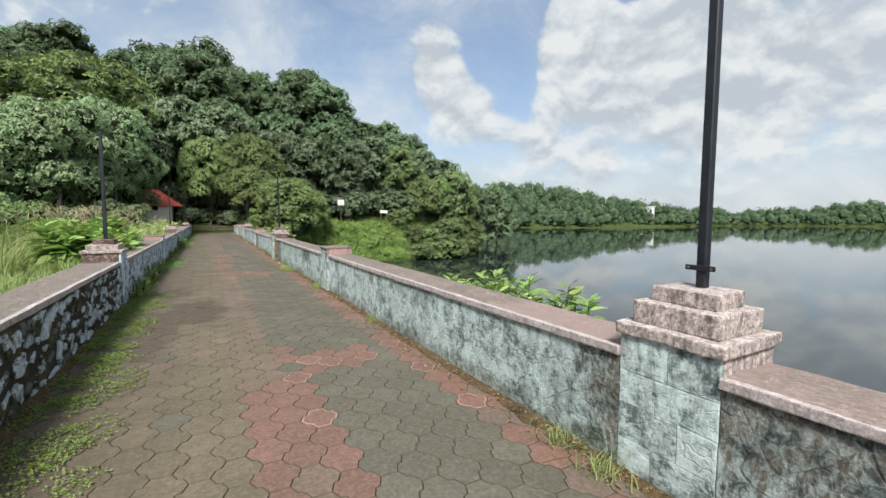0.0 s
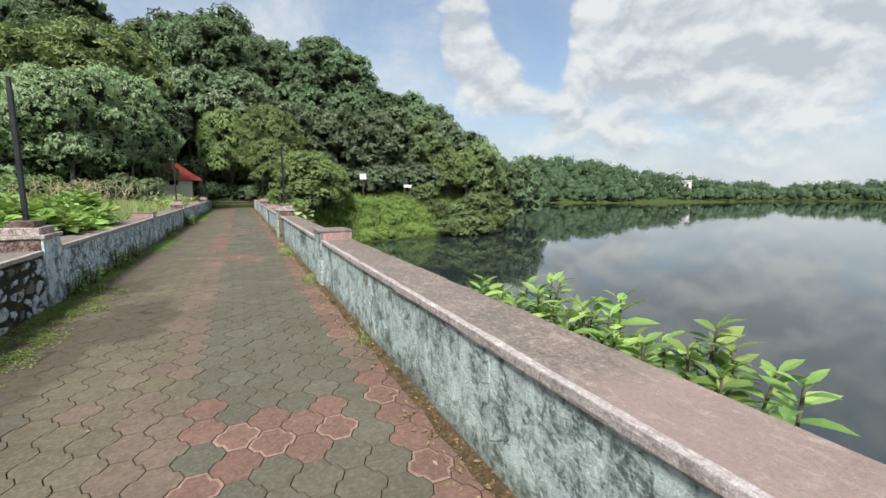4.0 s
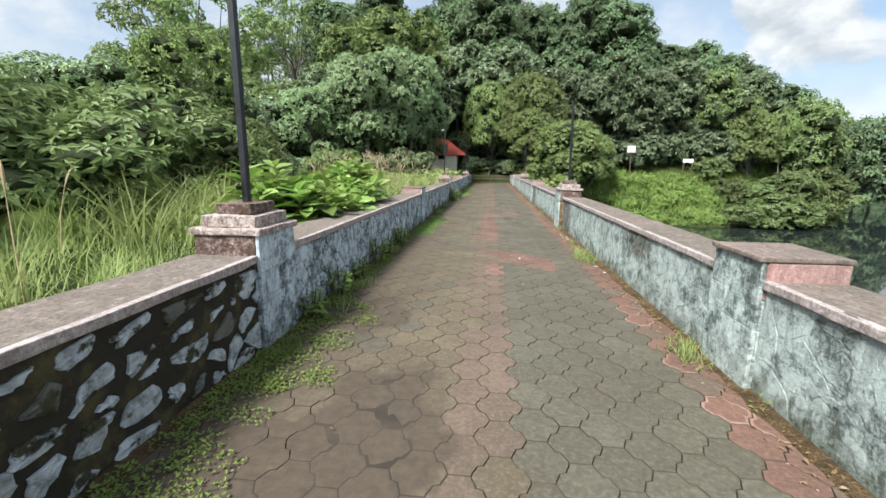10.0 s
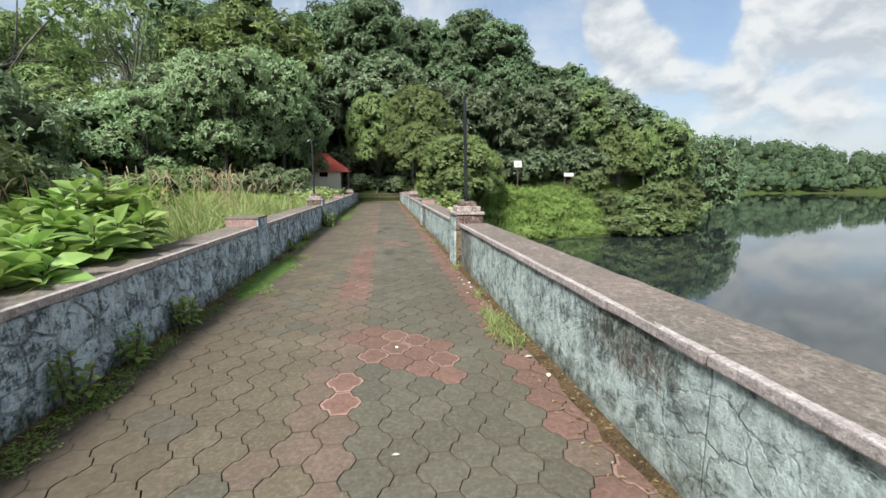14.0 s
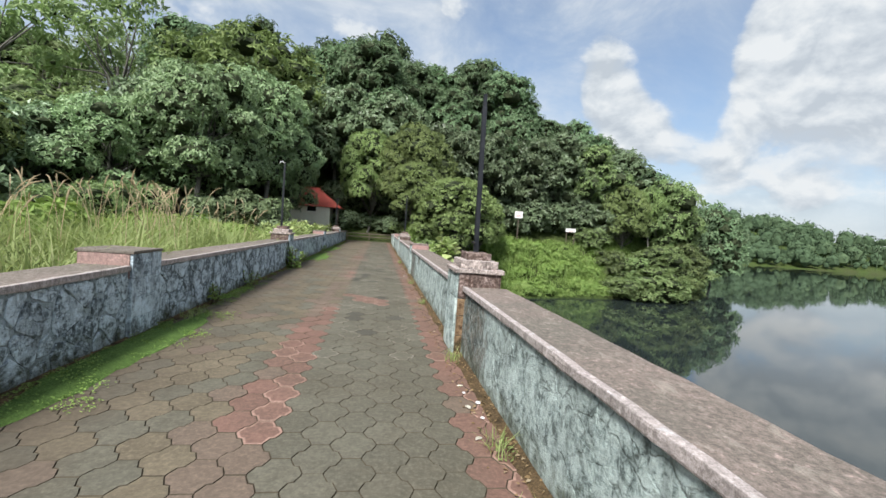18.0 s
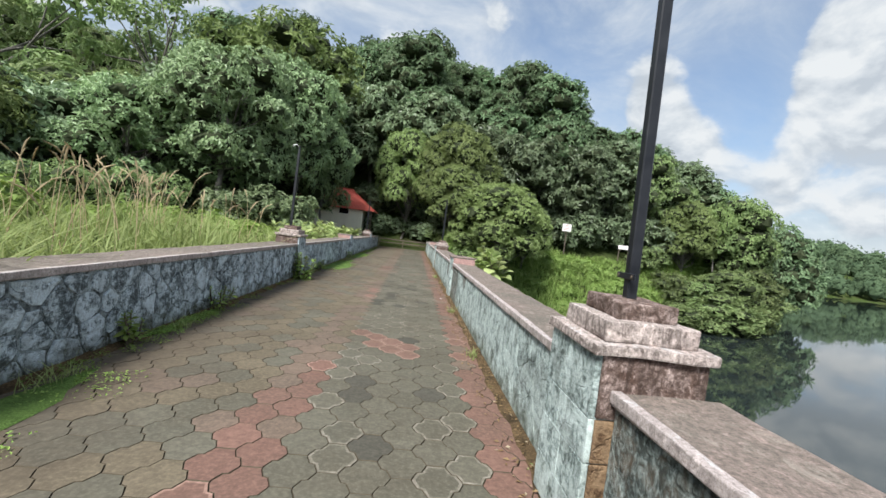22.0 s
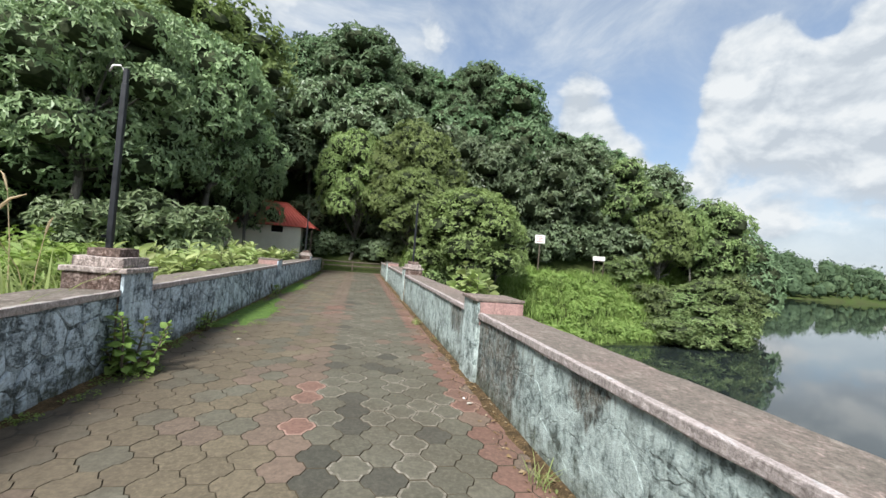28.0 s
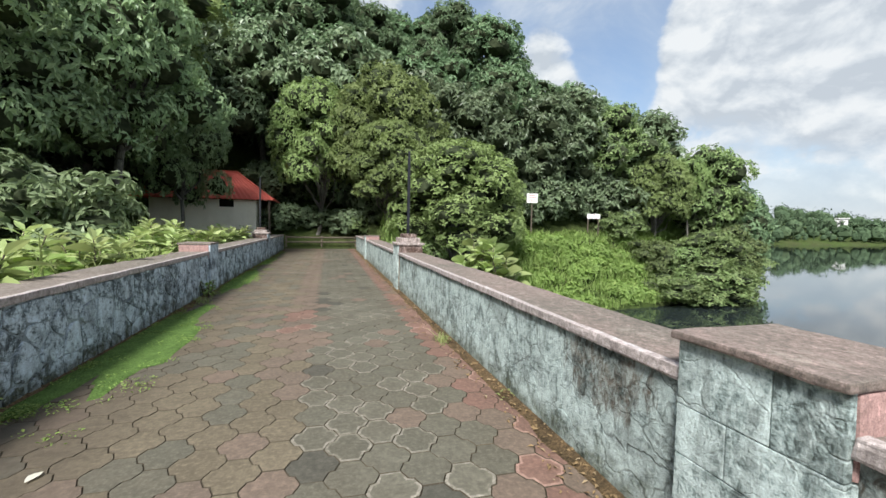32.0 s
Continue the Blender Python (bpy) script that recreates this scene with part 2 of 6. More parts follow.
def stained_paint(name, paint, worn, dark, streak=0.55, seed=0.0, moss=0.3, lines=0.5, spots=(), relief=0.55, rubble=4.3):
    """Old limewash on rubble: flaking pale patches, bare grey between, dark cracks round the stones, algae in drips and blotches, moss near the foot."""
    m = Mat(name, rough=0.9, spec=0.15)
    v = m.mapped(loc=(seed, seed * 2, 0))
    big = m.noise(1.1, 5.0, 0.6, v)
    mid = m.noise(6.5, 9.0, 0.66, v, 0.35)
    fine = m.noise(24.0, 7.0, 0.68, v, 0.5)
    chis = m.noise(9.0, 6.0, 0.7, m.mapped((1, 1.2, 0.75), (32, 0, 0), (seed, 0, 1)), 0.4)
    stroke = m.noise(21.0, 6.0, 0.66, m.mapped((1, 1.35, 0.85), (28, 0, 0), (seed, 2, 1)), 0.9)
    cross = m.noise(30.0, 5.0, 0.66, m.mapped((1, 0.6, 1.6), (-25, 0, 0), (seed, 5, 1)), 0.6)
    grain = m.noise(120.0, 4.0, 0.65, v)
    own = m.math("MULTIPLY", m.math("SUBTRACT", m.random(), 0.5), 0.10)
    flake = m.math("ADD", m.math("ADD", m.math("MULTIPLY", mid, 0.62), own), m.math("ADD", m.math("MULTIPLY", stroke, 0.50), m.math("MULTIPLY", m.math("SUBTRACT", cross, 0.5), 0.34)))
    flake = m.math("ADD", flake, m.math("MULTIPLY", m.math("SUBTRACT", chis, 0.5), 0.30))
    base = m.ramp(flake, [(0.43, tuple(x * 0.42 for x in worn)), (0.50, worn), (0.57, paint), (0.67, tuple(min(0.80, x * 1.24) for x in paint))])
    drip = m.noise(5.0, 8.0, 0.70, m.mapped((1.7, 1.7, 0.50), loc=(seed, 0, 3)), 0.5)
    blot = m.noise(2.6, 9.0, 0.70, m.mapped((1, 1, 1), loc=(seed + 4, 1, 0)), 0.3)
    top = m.ramp(m.axis(2), [(0.15, 0.35), (0.75, 1.0)])
    d1 = m.math("MULTIPLY", m.ramp(drip, [(0.48, 0.0), (0.58, 1.0)]), top)
    d2 = m.math("MULTIPLY", m.ramp(blot, [(0.50, 0.0), (0.57, 1.0)]), m.ramp(big, [(0.42, 0.25), (0.60, 1.0)]))
    stain = m.math("MAXIMUM", m.math("MULTIPLY", d1, 0.8), d2)
    spot = None
    for cy, cz, ry, rz in spots:
        q = m.mapped((0, 1 / ry, 1 / rz), (0, 0, 0), (0, -cy / ry, -cz / rz))
        ln = m.N.new("ShaderNodeVectorMath")
        ln.operation = "LENGTH"
        m.L.new(q, ln.inputs[0])
        ragged = m.math("ADD", ln.outputs["Value"], m.math("MULTIPLY", m.math("SUBTRACT", drip, 0.5), 3.4))
        one = m.ramp(m.math("MULTIPLY", ragged, 0.5), [(0.46, 1.0), (0.60, 0.0)])
        spot = one if spot is None else m.math("MAXIMUM", spot, one)
    c = m.mix(m.math("MULTIPLY", m.math("MULTIPLY", stain, m.ramp(fine, [(0.35, 1.0), (0.65, 0.55)])), streak), base, m.mix(m.ramp(mid, [(0.4, 0.0), (0.6, 1.0)]), dark, tuple(x * 2.6 for x in dark)))
    if spot is not None:
        c = m.mix(m.math("MULTIPLY", spot, m.ramp(stroke, [(0.40, 0.94), (0.62, 0.45)])), c, m.mix(m.ramp(mid, [(0.4, 0.0), (0.6, 1.0)]), dark, (0.115, 0.085, 0.060)))
    # cracks round the rubble under the wash
    warp = m.N.new("ShaderNodeVectorMath")
    warp.operation = "ADD"
    nz = m.N.new("ShaderNodeTexNoise")
    nz.inputs["Scale"].default_value, nz.inputs["Detail"].default_value = 6.0, 4.0
    m.L.new(v, nz.inputs["Vector"])
    sc = m.N.new("ShaderNodeVectorMath")
    sc.operation = "SCALE"
    sc.inputs["Scale"].default_value = 0.22
    m.L.new(nz.outputs["Color"], sc.inputs[0])
    m.L.new(v, warp.inputs[0])
    m.L.new(sc.outputs[0], warp.inputs[1])
    vo = m.voronoi(rubble, m.mapped((1, 1, 1.5), vec=warp.outputs[0]), "DISTANCE_TO_EDGE")
    crack = m.math("MULTIPLY", m.ramp(vo.outputs["Distance"], [(0.0, 1.0), (0.014, 0.8), (0.034, 0.0)]), m.ramp(blot, [(0.42, 0.06), (0.56, 1.0)]))
    c = m.mix(m.math("MULTIPLY", crack, lines), c, tuple(x * 1.3 for x in dark))
    if moss:
        low = m.ramp(m.math("ADD", m.axis(2), m.math("MULTIPLY", m.math("SUBTRACT", mid, 0.5), 0.65)), [(0.02, 1.0), (0.24, 0.0)])
        c = m.mix(m.math("MULTIPLY", low, moss), c, m.ramp(fine, [(0.4, (0.034, 0.032, 0.018)), (0.6, (0.085, 0.085, 0.034))]))
    c = m.mix(m.ramp(grain, [(0.34, 0.28), (0.50, 0.0)]), c, dark)
    m.color(c)
    h = m.math("ADD", m.math("MULTIPLY", flake, 0.8), m.math("ADD", m.math("MULTIPLY", fine, 0.45), m.math("MULTIPLY", grain, 0.12)))
    m.bump(m.math("SUBTRACT", h, m.math("MULTIPLY", crack, 0.35)), relief, 0.03)
    return m.m


MAT = {}
# Last two entries paint the dark inside of a drain notch and small hole.
STAINS_AND_HOLES = [(-0.3, 0.45, 0.4, 0.5), (-1.7, 0.40, 0.9, 0.6), (14.7, 0.42, 0.55, 0.5), (15.0, 0.62, 0.5, 0.25), (-0.95, 0.62, 0.35, 0.25), (21.0, 0.66, 0.2, 0.14), (22.6, 0.45, 0.65, 0.55), (23.05, 0.40, 0.25, 0.6), (24.4, 0.60, 0.35, 0.2), (9.7, 0.62, 0.35, 0.2), (4.56, 0.68, 0.10, 0.14), (3.7, 0.64, 0.05, 0.05)]
MAT["wall_right"] = stained_paint("limewash_green", (0.405, 0.466, 0.440), (0.280, 0.335, 0.316), (0.036, 0.040, 0.035), 0.70, seed=0.0, moss=0.6, lines=0.52, spots=STAINS_AND_HOLES, rubble=3.1)
MAT["wall_left"] = stained_paint("limewash_blue", (0.50, 0.570, 0.610), (0.200, 0.238, 0.255), (0.026, 0.029, 0.028), 0.66, seed=5.0, moss=0.75, lines=0.12, relief=0.9, rubble=5.2)
MAT["pillar"] = stained_paint("limewash_pillar", (0.46, 0.525, 0.50), (0.285, 0.345, 0.325), (0.034, 0.038, 0.033), 0.75, seed=9.0, moss=0.3, lines=0.05, relief=0.5)
MAT["pillar_left"] = stained_paint("limewash_pillar_blue", (0.49, 0.56, 0.605), (0.25, 0.295, 0.325), (0.02, 0.02, 0.02), 0.70, seed=13.0, moss=0.5, lines=0.1, relief=0.35)
MAT["wall_joint"] = stained_paint("limewash_joint", (0.29, 0.335, 0.35), (0.14, 0.165, 0.17), (0.02, 0.021, 0.019), 0.7, seed=3.0, moss=0.7)


def coping_mat(name, pink, grey, dark, amount, patch_scale=0.7, salmon=None):
    """Worn limewash on cement: thin pink wash rubbed grey, fine pitting, black drips down the sides."""
    m = Mat(name, rough=0.92, spec=0.12)
    a = m.noise(patch_scale, 7.0, 0.7)
    b = m.noise(26.0, 8.0, 0.72, m.mapped((1.0, 0.75, 1.0)), 0.6)
    s2 = m.noise(46.0, 6.0, 0.72)
    g = m.noise(150.0, 3.0, 0.6)
    c = m.mix(m.ramp(a, [(0.40, 0.0), (0.66, 1.0)]), grey, pink)
    c = m.mix(m.math("MULTIPLY", m.ramp(b, [(0.42, 0.0), (0.58, 1.0)]), amount), c, tuple(0.45 * x + 0.55 * y for x, y in zip(grey, dark)))
    c = m.mix(m.math("MULTIPLY", m.ramp(s2, [(0.50, 0.0), (0.62, 1.0)]), amount * 0.8), c, dark)
    c = m.mix(m.ramp(b, [(0.30, 0.85), (0.42, 0.0)]), c, tuple(min(1.0, x * 1.5) for x in pink))
    c = m.mix(m.ramp(s2, [(0.30, 0.5), (0.42, 0.0)]), c, tuple(min(1.0, x * 1.45) for x in pink))
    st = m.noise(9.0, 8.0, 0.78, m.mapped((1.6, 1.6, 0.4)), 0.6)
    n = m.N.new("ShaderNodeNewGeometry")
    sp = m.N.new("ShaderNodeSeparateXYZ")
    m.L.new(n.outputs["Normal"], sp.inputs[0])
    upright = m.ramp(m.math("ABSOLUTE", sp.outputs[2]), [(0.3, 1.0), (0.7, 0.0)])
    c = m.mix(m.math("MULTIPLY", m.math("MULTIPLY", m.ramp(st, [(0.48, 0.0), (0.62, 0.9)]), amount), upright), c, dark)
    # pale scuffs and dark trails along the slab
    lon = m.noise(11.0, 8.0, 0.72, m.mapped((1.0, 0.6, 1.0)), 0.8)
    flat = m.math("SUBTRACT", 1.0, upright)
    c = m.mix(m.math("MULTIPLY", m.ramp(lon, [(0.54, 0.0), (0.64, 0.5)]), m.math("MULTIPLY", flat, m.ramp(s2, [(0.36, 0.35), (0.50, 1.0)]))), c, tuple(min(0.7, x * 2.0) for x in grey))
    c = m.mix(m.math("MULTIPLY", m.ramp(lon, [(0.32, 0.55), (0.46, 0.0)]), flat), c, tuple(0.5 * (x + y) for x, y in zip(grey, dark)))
    c = m.mix(m.ramp(g, [(0.34, 0.4), (0.52, 0.0)]), c, dark)
    if salmon:          # a length repainted in salmon, worn through at its end
        far = m.math("ADD", m.axis(1), m.math("MULTIPLY", m.math("SUBTRACT", a, 0.5), 2.4))
        keep = m.ramp(m.math("MULTIPLY", m.math("ADD", far, 3.0), 0.1), [(0.21, 0.12), (0.26, 0.58), (0.415, 0.58), (0.450, 0.0)])
        c = m.mix(m.math("MULTIPLY", keep, m.math("MULTIPLY", m.ramp(s2, [(0.38, 0.30), (0.58, 1.0)]), m.ramp(b, [(0.38, 0.45), (0.56, 1.0)]))), c, salmon)
    m.color(c).bump(m.math("ADD", b, m.math("ADD", m.math("MULTIPLY", s2, 0.5), m.math("MULTIPLY", g, 0.3))), 0.55, 0.012)
    return m.m


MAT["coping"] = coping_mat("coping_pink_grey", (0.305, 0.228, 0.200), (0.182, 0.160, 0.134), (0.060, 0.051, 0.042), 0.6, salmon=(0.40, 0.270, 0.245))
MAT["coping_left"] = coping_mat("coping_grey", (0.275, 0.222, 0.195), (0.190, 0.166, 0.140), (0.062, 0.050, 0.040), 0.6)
MAT["edge_paint"] = coping_mat("coping_pale_edge", (0.52, 0.44, 0.415), (0.45, 0.395, 0.37), (0.10, 0.08, 0.07), 0.55)
MAT["cap"] = coping_mat("pillar_cap_pink", (0.60, 0.485, 0.445), (0.50, 0.43, 0.39), (0.062, 0.046, 0.040), 0.85)
MAT["rust"] = stained_paint("limewash_rusty", (0.25, 0.165, 0.095), (0.14, 0.082, 0.044), (0.04, 0.03, 0.022), 0.8, seed=17.0, moss=0.5, lines=0.1)
MAT["cap_worn"] = coping_mat("pillar_cap_bare", (0.47, 0.37, 0.335), (0.115, 0.072, 0.056), (0.042, 0.028, 0.022), 0.85, 6.5)
MAT["cap_pink"] = coping_mat("pillar_cap_salmon", (0.48, 0.29, 0.265), (0.38, 0.26, 0.23), (0.10, 0.065, 0.055), 0.4)

m = Mat("mortar_dark", rough=0.95, spec=0.1)
n1, n2 = m.noise(4.0, 6.0, 0.65), m.noise(45.0, 4.0)
m.color(m.mix(m.ramp(n1, [(0.48, 0.0), (0.66, 0.8)]), (0.036, 0.032, 0.025), (0.100, 0.088, 0.040))).bump(m.math("ADD", n1, m.math("MULTIPLY", n2, 0.5)), 0.7, 0.03)
MAT["mortar"] = m.m
m = Mat("stone_pale", rough=0.9, spec=0.15)
n1, n2, n3 = m.noise(9.0, 8.0, 0.68, None, 0.3), m.noise(60.0, 4.0), m.noise(4.2, 7.0, 0.58, m.mapped((1, 0.7, 1.3)), 0.3)
r = m.random()
c = m.mix(m.ramp(n1, [(0.34, 0.0), (0.56, 1.0)]), (0.13, 0.14, 0.13), m.mix(m.ramp(r, [(0.20, 0.0), (0.36, 1.0)]), (0.13, 0.125, 0.11), (0.47, 0.515, 0.54)))
grow = m.math("ADD", n3, m.math("ADD", m.math("MULTIPLY", m.math("SUBTRACT", r, 0.5), 0.09), m.math("MULTIPLY", m.math("SUBTRACT", n1, 0.5), 0.35)))
mossy = m.mix(m.ramp(n1, [(0.38, 0.0), (0.62, 1.0)]), (0.030, 0.029, 0.021), (0.078, 0.078, 0.042))
c = m.mix(m.ramp(grow, [(0.435, 1.0), (0.485, 0.0)]), c, mossy)
m.color(c).bump(m.math("ADD", n1, m.math("MULTIPLY", n2, 0.3)), 0.8, 0.03)
MAT["stone"] = m.m


MUD = [(-1.30, 6.35, 0.50, 1.05), (-1.9, 5.2, 0.5, 1.5), (-1.75, 8.4, 0.35, 0.6)]


def paver_mat(name, a, b, stain, under=None):
    m = Mat(name, rough=0.78, spec=0.3, space="World")
    r = m.random()
    isl = m.island()
    n1, n2, n3 = m.noise(1.1, 5.0, 0.6), m.noise(14.0, 5.0, 0.65), m.noise(160.0, 3.0)
    c = m.mix(m.math("FRACT", m.math("ADD", r, isl)), a, b)
    c = m.mix(m.ramp(n1, [(0.38, 0.0), (0.64, 0.75)]), c, stain)
    c = m.mix(m.ramp(n2, [(0.42, 0.32), (0.60, 0.0)]), c, tuple(x * 0.45 for x in a))
    c = m.mix(m.ramp(n3, [(0.62, 0.0), (0.76, 0.35)]), c, tuple(min(1, x * 2.0) for x in b))
    n4 = m.noise(34.0, 6.0, 0.7)
    c = m.mix(m.ramp(n4, [(0.50, 0.0), (0.66, 0.38)]), c, tuple(min(1, x * 1.55) for x in b))
    c = m.mix(m.ramp(n4, [(0.34, 0.45), (0.47, 0.0)]), c, tuple(x * 0.55 for x in a))
    if under:          # the pale scale has flaked off in places
        c = m.mix(m.ramp(m.noise(19.0, 6.0, 0.7), [(0.44, 0.85), (0.56, 0.0)]), c, under)
    # dried mud: a few ragged patches and a film along the wall foot
    warp = m.math("MULTIPLY", m.math("SUBTRACT", m.noise(2.6, 6.0, 0.62), 0.5), 1.5)
    mask = m.math("MULTIPLY", m.ramp(m.math("MULTIPLY", m.math("ADD", m.math("ADD", m.axis(0), 2.5), m.math("MULTIPLY", warp, 0.8)), 0.5), [(0.22, 1.0), (0.62, 0.0)]), 0.8)
    for cx, cy, rx, ry in MUD:
        q = m.mapped((1 / rx, 1 / ry, 0), (0, 0, 0), (-cx / rx, -cy / ry, 0))
        ln = m.N.new("ShaderNodeVectorMath")
        ln.operation = "LENGTH"
        m.L.new(q, ln.inputs[0])
        mask = m.math("MAXIMUM", mask, m.ramp(m.math("MULTIPLY", m.math("ADD", ln.outputs["Value"], warp), 0.5), [(0.40, 1.0), (0.54, 0.0)]))
    mudc = m.ramp(n2, [(0.3, (0.056, 0.043, 0.031)), (0.7, (0.092, 0.070, 0.050))])
    c = m.mix(m.math("MULTIPLY", mask, 0.88), c, mudc)
    m.color(c).rough(m.ramp(n1, [(0.3, 0.62), (0.7, 0.9)])).bump(m.math("ADD", n2, m.math("MULTIPLY", n3, 0.6)), 0.30, 0.006)
    return m.m


MAT["paver_grey"] = paver_mat("paver_grey", (0.099, 0.091, 0.067), (0.133, 0.121, 0.090), (0.090, 0.078, 0.055))
MAT["paver_brown"] = paver_mat("paver_brown", (0.124, 0.100, 0.067), (0.166, 0.134, 0.090), (0.098, 0.079, 0.052))
MAT["paver_red"] = paver_mat("paver_red", (0.158, 0.090, 0.068), (0.205, 0.116, 0.089), (0.122, 0.081, 0.060))
MAT["paver_faded"] = paver_mat("paver_faded_red", (0.142, 0.104, 0.077), (0.172, 0.124, 0.093), (0.105, 0.083, 0.062))
MAT["paver_dark"] = paver_mat("paver_dark", (0.064, 0.060, 0.046), (0.086, 0.079, 0.061), (0.066, 0.058, 0.044))
MAT["rim"] = paver_mat("paver_pale_rim", (0.225, 0.202, 0.162), (0.280, 0.250, 0.202), (0.18, 0.152, 0.12), (0.115, 0.104, 0.076))
MAT["rim_red"] = paver_mat("paver_pink_rim", (0.285, 0.175, 0.135), (0.345, 0.215, 0.170), (0.20, 0.125, 0.094))
m = Mat("joint_soil", rough=0.95, spec=0.1)
n1, n2 = m.noise(2.2, 5.0), m.noise(60.0, 4.0)
m.color(m.mix(m.ramp(n1, [(0.4, 0.0), (0.65, 1.0)]), (0.040, 0.031, 0.021), (0.062, 0.049, 0.031))).bump(n2, 0.6, 0.01)
MAT["soil"] = m.m
m = Mat("joint_grime", rough=0.95, spec=0.1)
m.color(m.mix(m.ramp(m.noise(3.0, 5.0), [(0.4, 0.0), (0.65, 1.0)]), (0.062, 0.051, 0.037), (0.095, 0.078, 0.055)))
MAT["grime"] = m.m
# Near-black green for crown hearts: shade deep in the foliage put into the colour.
m = Mat("inner_crown_shade", rough=0.95, spec=0.1)
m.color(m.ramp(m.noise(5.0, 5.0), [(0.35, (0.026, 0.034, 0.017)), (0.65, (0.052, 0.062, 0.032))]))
MAT["crown_shade"] = m.m
m = Mat("edge_litter", rough=0.95, spec=0.1)
n1, n2 = m.noise(5.0, 7.0, 0.7, None, 0.6), m.noise(55.0, 5.0, 0.7)
c = m.ramp(n1, [(0.32, (0.050, 0.037, 0.022)), (0.46, (0.125, 0.086, 0.046)), (0.60, (0.200, 0.132, 0.070)), (0.70, (0.125, 0.128, 0.044))])
m.color(m.mix(m.ramp(n2, [(0.42, 0.6), (0.6, 0.0)]), c, (0.03, 0.022, 0.014))).bump(m.math("ADD", n1, n2), 0.9, 0.03)
MAT["litter"] = m.m
m = Mat("mud", rough=0.75, spec=0.25)
n1, n2 = m.noise(3.5, 6.0, 0.65), m.noise(40.0, 5.0)
m.color(m.ramp(n1, [(0.3, (0.036, 0.029, 0.022)), (0.55, (0.055, 0.044, 0.033)), (0.75, (0.085, 0.067, 0.05))])).bump(m.math("ADD", n1, m.math("MULTIPLY", n2, 0.5)), 0.5, 0.015)
MAT["mud"] = m.m
m = Mat("moss", rough=0.95, spec=0.1)
n1, n2 = m.noise(7.0, 6.0, 0.7), m.noise(80.0, 5.0, 0.7)
m.color(m.mix(m.ramp(n2, [(0.35, 0.7), (0.6, 0.0)]), m.ramp(n1, [(0.3, (0.080, 0.138, 0.034)), (0.6, (0.150, 0.240, 0.062))]), (0.03, 0.05, 0.012))).bump(m.math("ADD", n1, n2), 0.9, 0.02)
MAT["moss"] = m.m
m = Mat("earth_grass", rough=0.95, spec=0.1)
n1, n2, n3 = m.noise(0.16, 5.0), m.noise(2.5, 6.0, 0.7), m.noise(25.0, 5.0, 0.7)
c = m.ramp(n2, [(0.3, (0.030, 0.045, 0.014)), (0.55, (0.065, 0.095, 0.024)), (0.75, (0.10, 0.12, 0.035))])
m.color(m.mix(m.ramp(n1, [(0.45, 0.0), (0.65, 0.5)]), c, (0.06, 0.048, 0.03))).bump(m.math("ADD", n2, n3), 0.9, 0.15)
MAT["earth"] = m.m
m = Mat("bark", rough=0.9, spec=0.15)
n1 = m.noise(6.0, 6.0, 0.7, m.mapped((3, 3, 0.5)))
m.color(m.ramp(n1, [(0.3, (0.06, 0.054, 0.045)), (0.55, (0.17, 0.158, 0.138)), (0.75, (0.30, 0.285, 0.25))])).bump(n1, 0.7, 0.03)
MAT["bark"] = m.m
m = Mat("black_paint", rough=0.42, spec=0.45)
n1 = m.noise(9.0, 6.0, 0.7)
m.color(m.ramp(n1, [(0.35, (0.006, 0.0065, 0.009)), (0.62, (0.014, 0.015, 0.019)), (0.80, (0.05, 0.047, 0.043))])).rough(m.ramp(n1, [(0.3, 0.35), (0.7, 0.6)]))
MAT["black"] = m.m
m = Mat("plaster_cream", rough=0.9, spec=0.15)
n1, n2 = m.noise(1.2, 6.0, 0.65, m.mapped((1, 1, 0.5))), m.noise(12.0, 5.0)
m.color(m.mix(m.ramp(n1, [(0.45, 0.0), (0.7, 0.5)]), (0.86, 0.81, 0.66), (0.66, 0.60, 0.46))).bump(n2, 0.2, 0.01)
MAT["plaster"] = m.m
m = Mat("roof_red", rough=0.6, spec=0.3)
n1, n2 = m.noise(1.5, 6.0, 0.65), m.noise(18.0, 5.0)
m.color(m.mix(m.ramp(n1, [(0.45, 0.0), (0.7, 0.6)]), (0.66, 0.15, 0.11), (0.46, 0.11, 0.085))).bump(n2, 0.15, 0.01)
MAT["roof"] = m.m
# Near-black sheet colour: the darkness inside openings is put into the colour.
m = Mat("dark_void", rough=0.9, spec=0.1)
m.color((0.012, 0.011, 0.010))
MAT["void"] = m.m
m = Mat("sign_white", rough=0.5, spec=0.4)
n1 = m.noise(8.0, 5.0)
m.color(m.mix(m.ramp(n1, [(0.5, 0.0), (0.75, 0.35)]), (0.74, 0.71, 0.70), (0.46, 0.38, 0.34)))
MAT["sign"] = m.m
m = Mat("sign_ink", rough=0.6)
m.color(m.mix(m.noise(20.0), (0.42, 0.16, 0.13), (0.34, 0.12, 0.10)))
MAT["ink"] = m.m
m = Mat("weathered_post", rough=0.85)
n1 = m.noise(12.0, 5.0, 0.7)
m.color(m.ramp(n1, [(0.3, (0.07, 0.055, 0.04)), (0.7, (0.16, 0.13, 0.10))])).bump(n1, 0.4, 0.01)
MAT["post"] = m.m
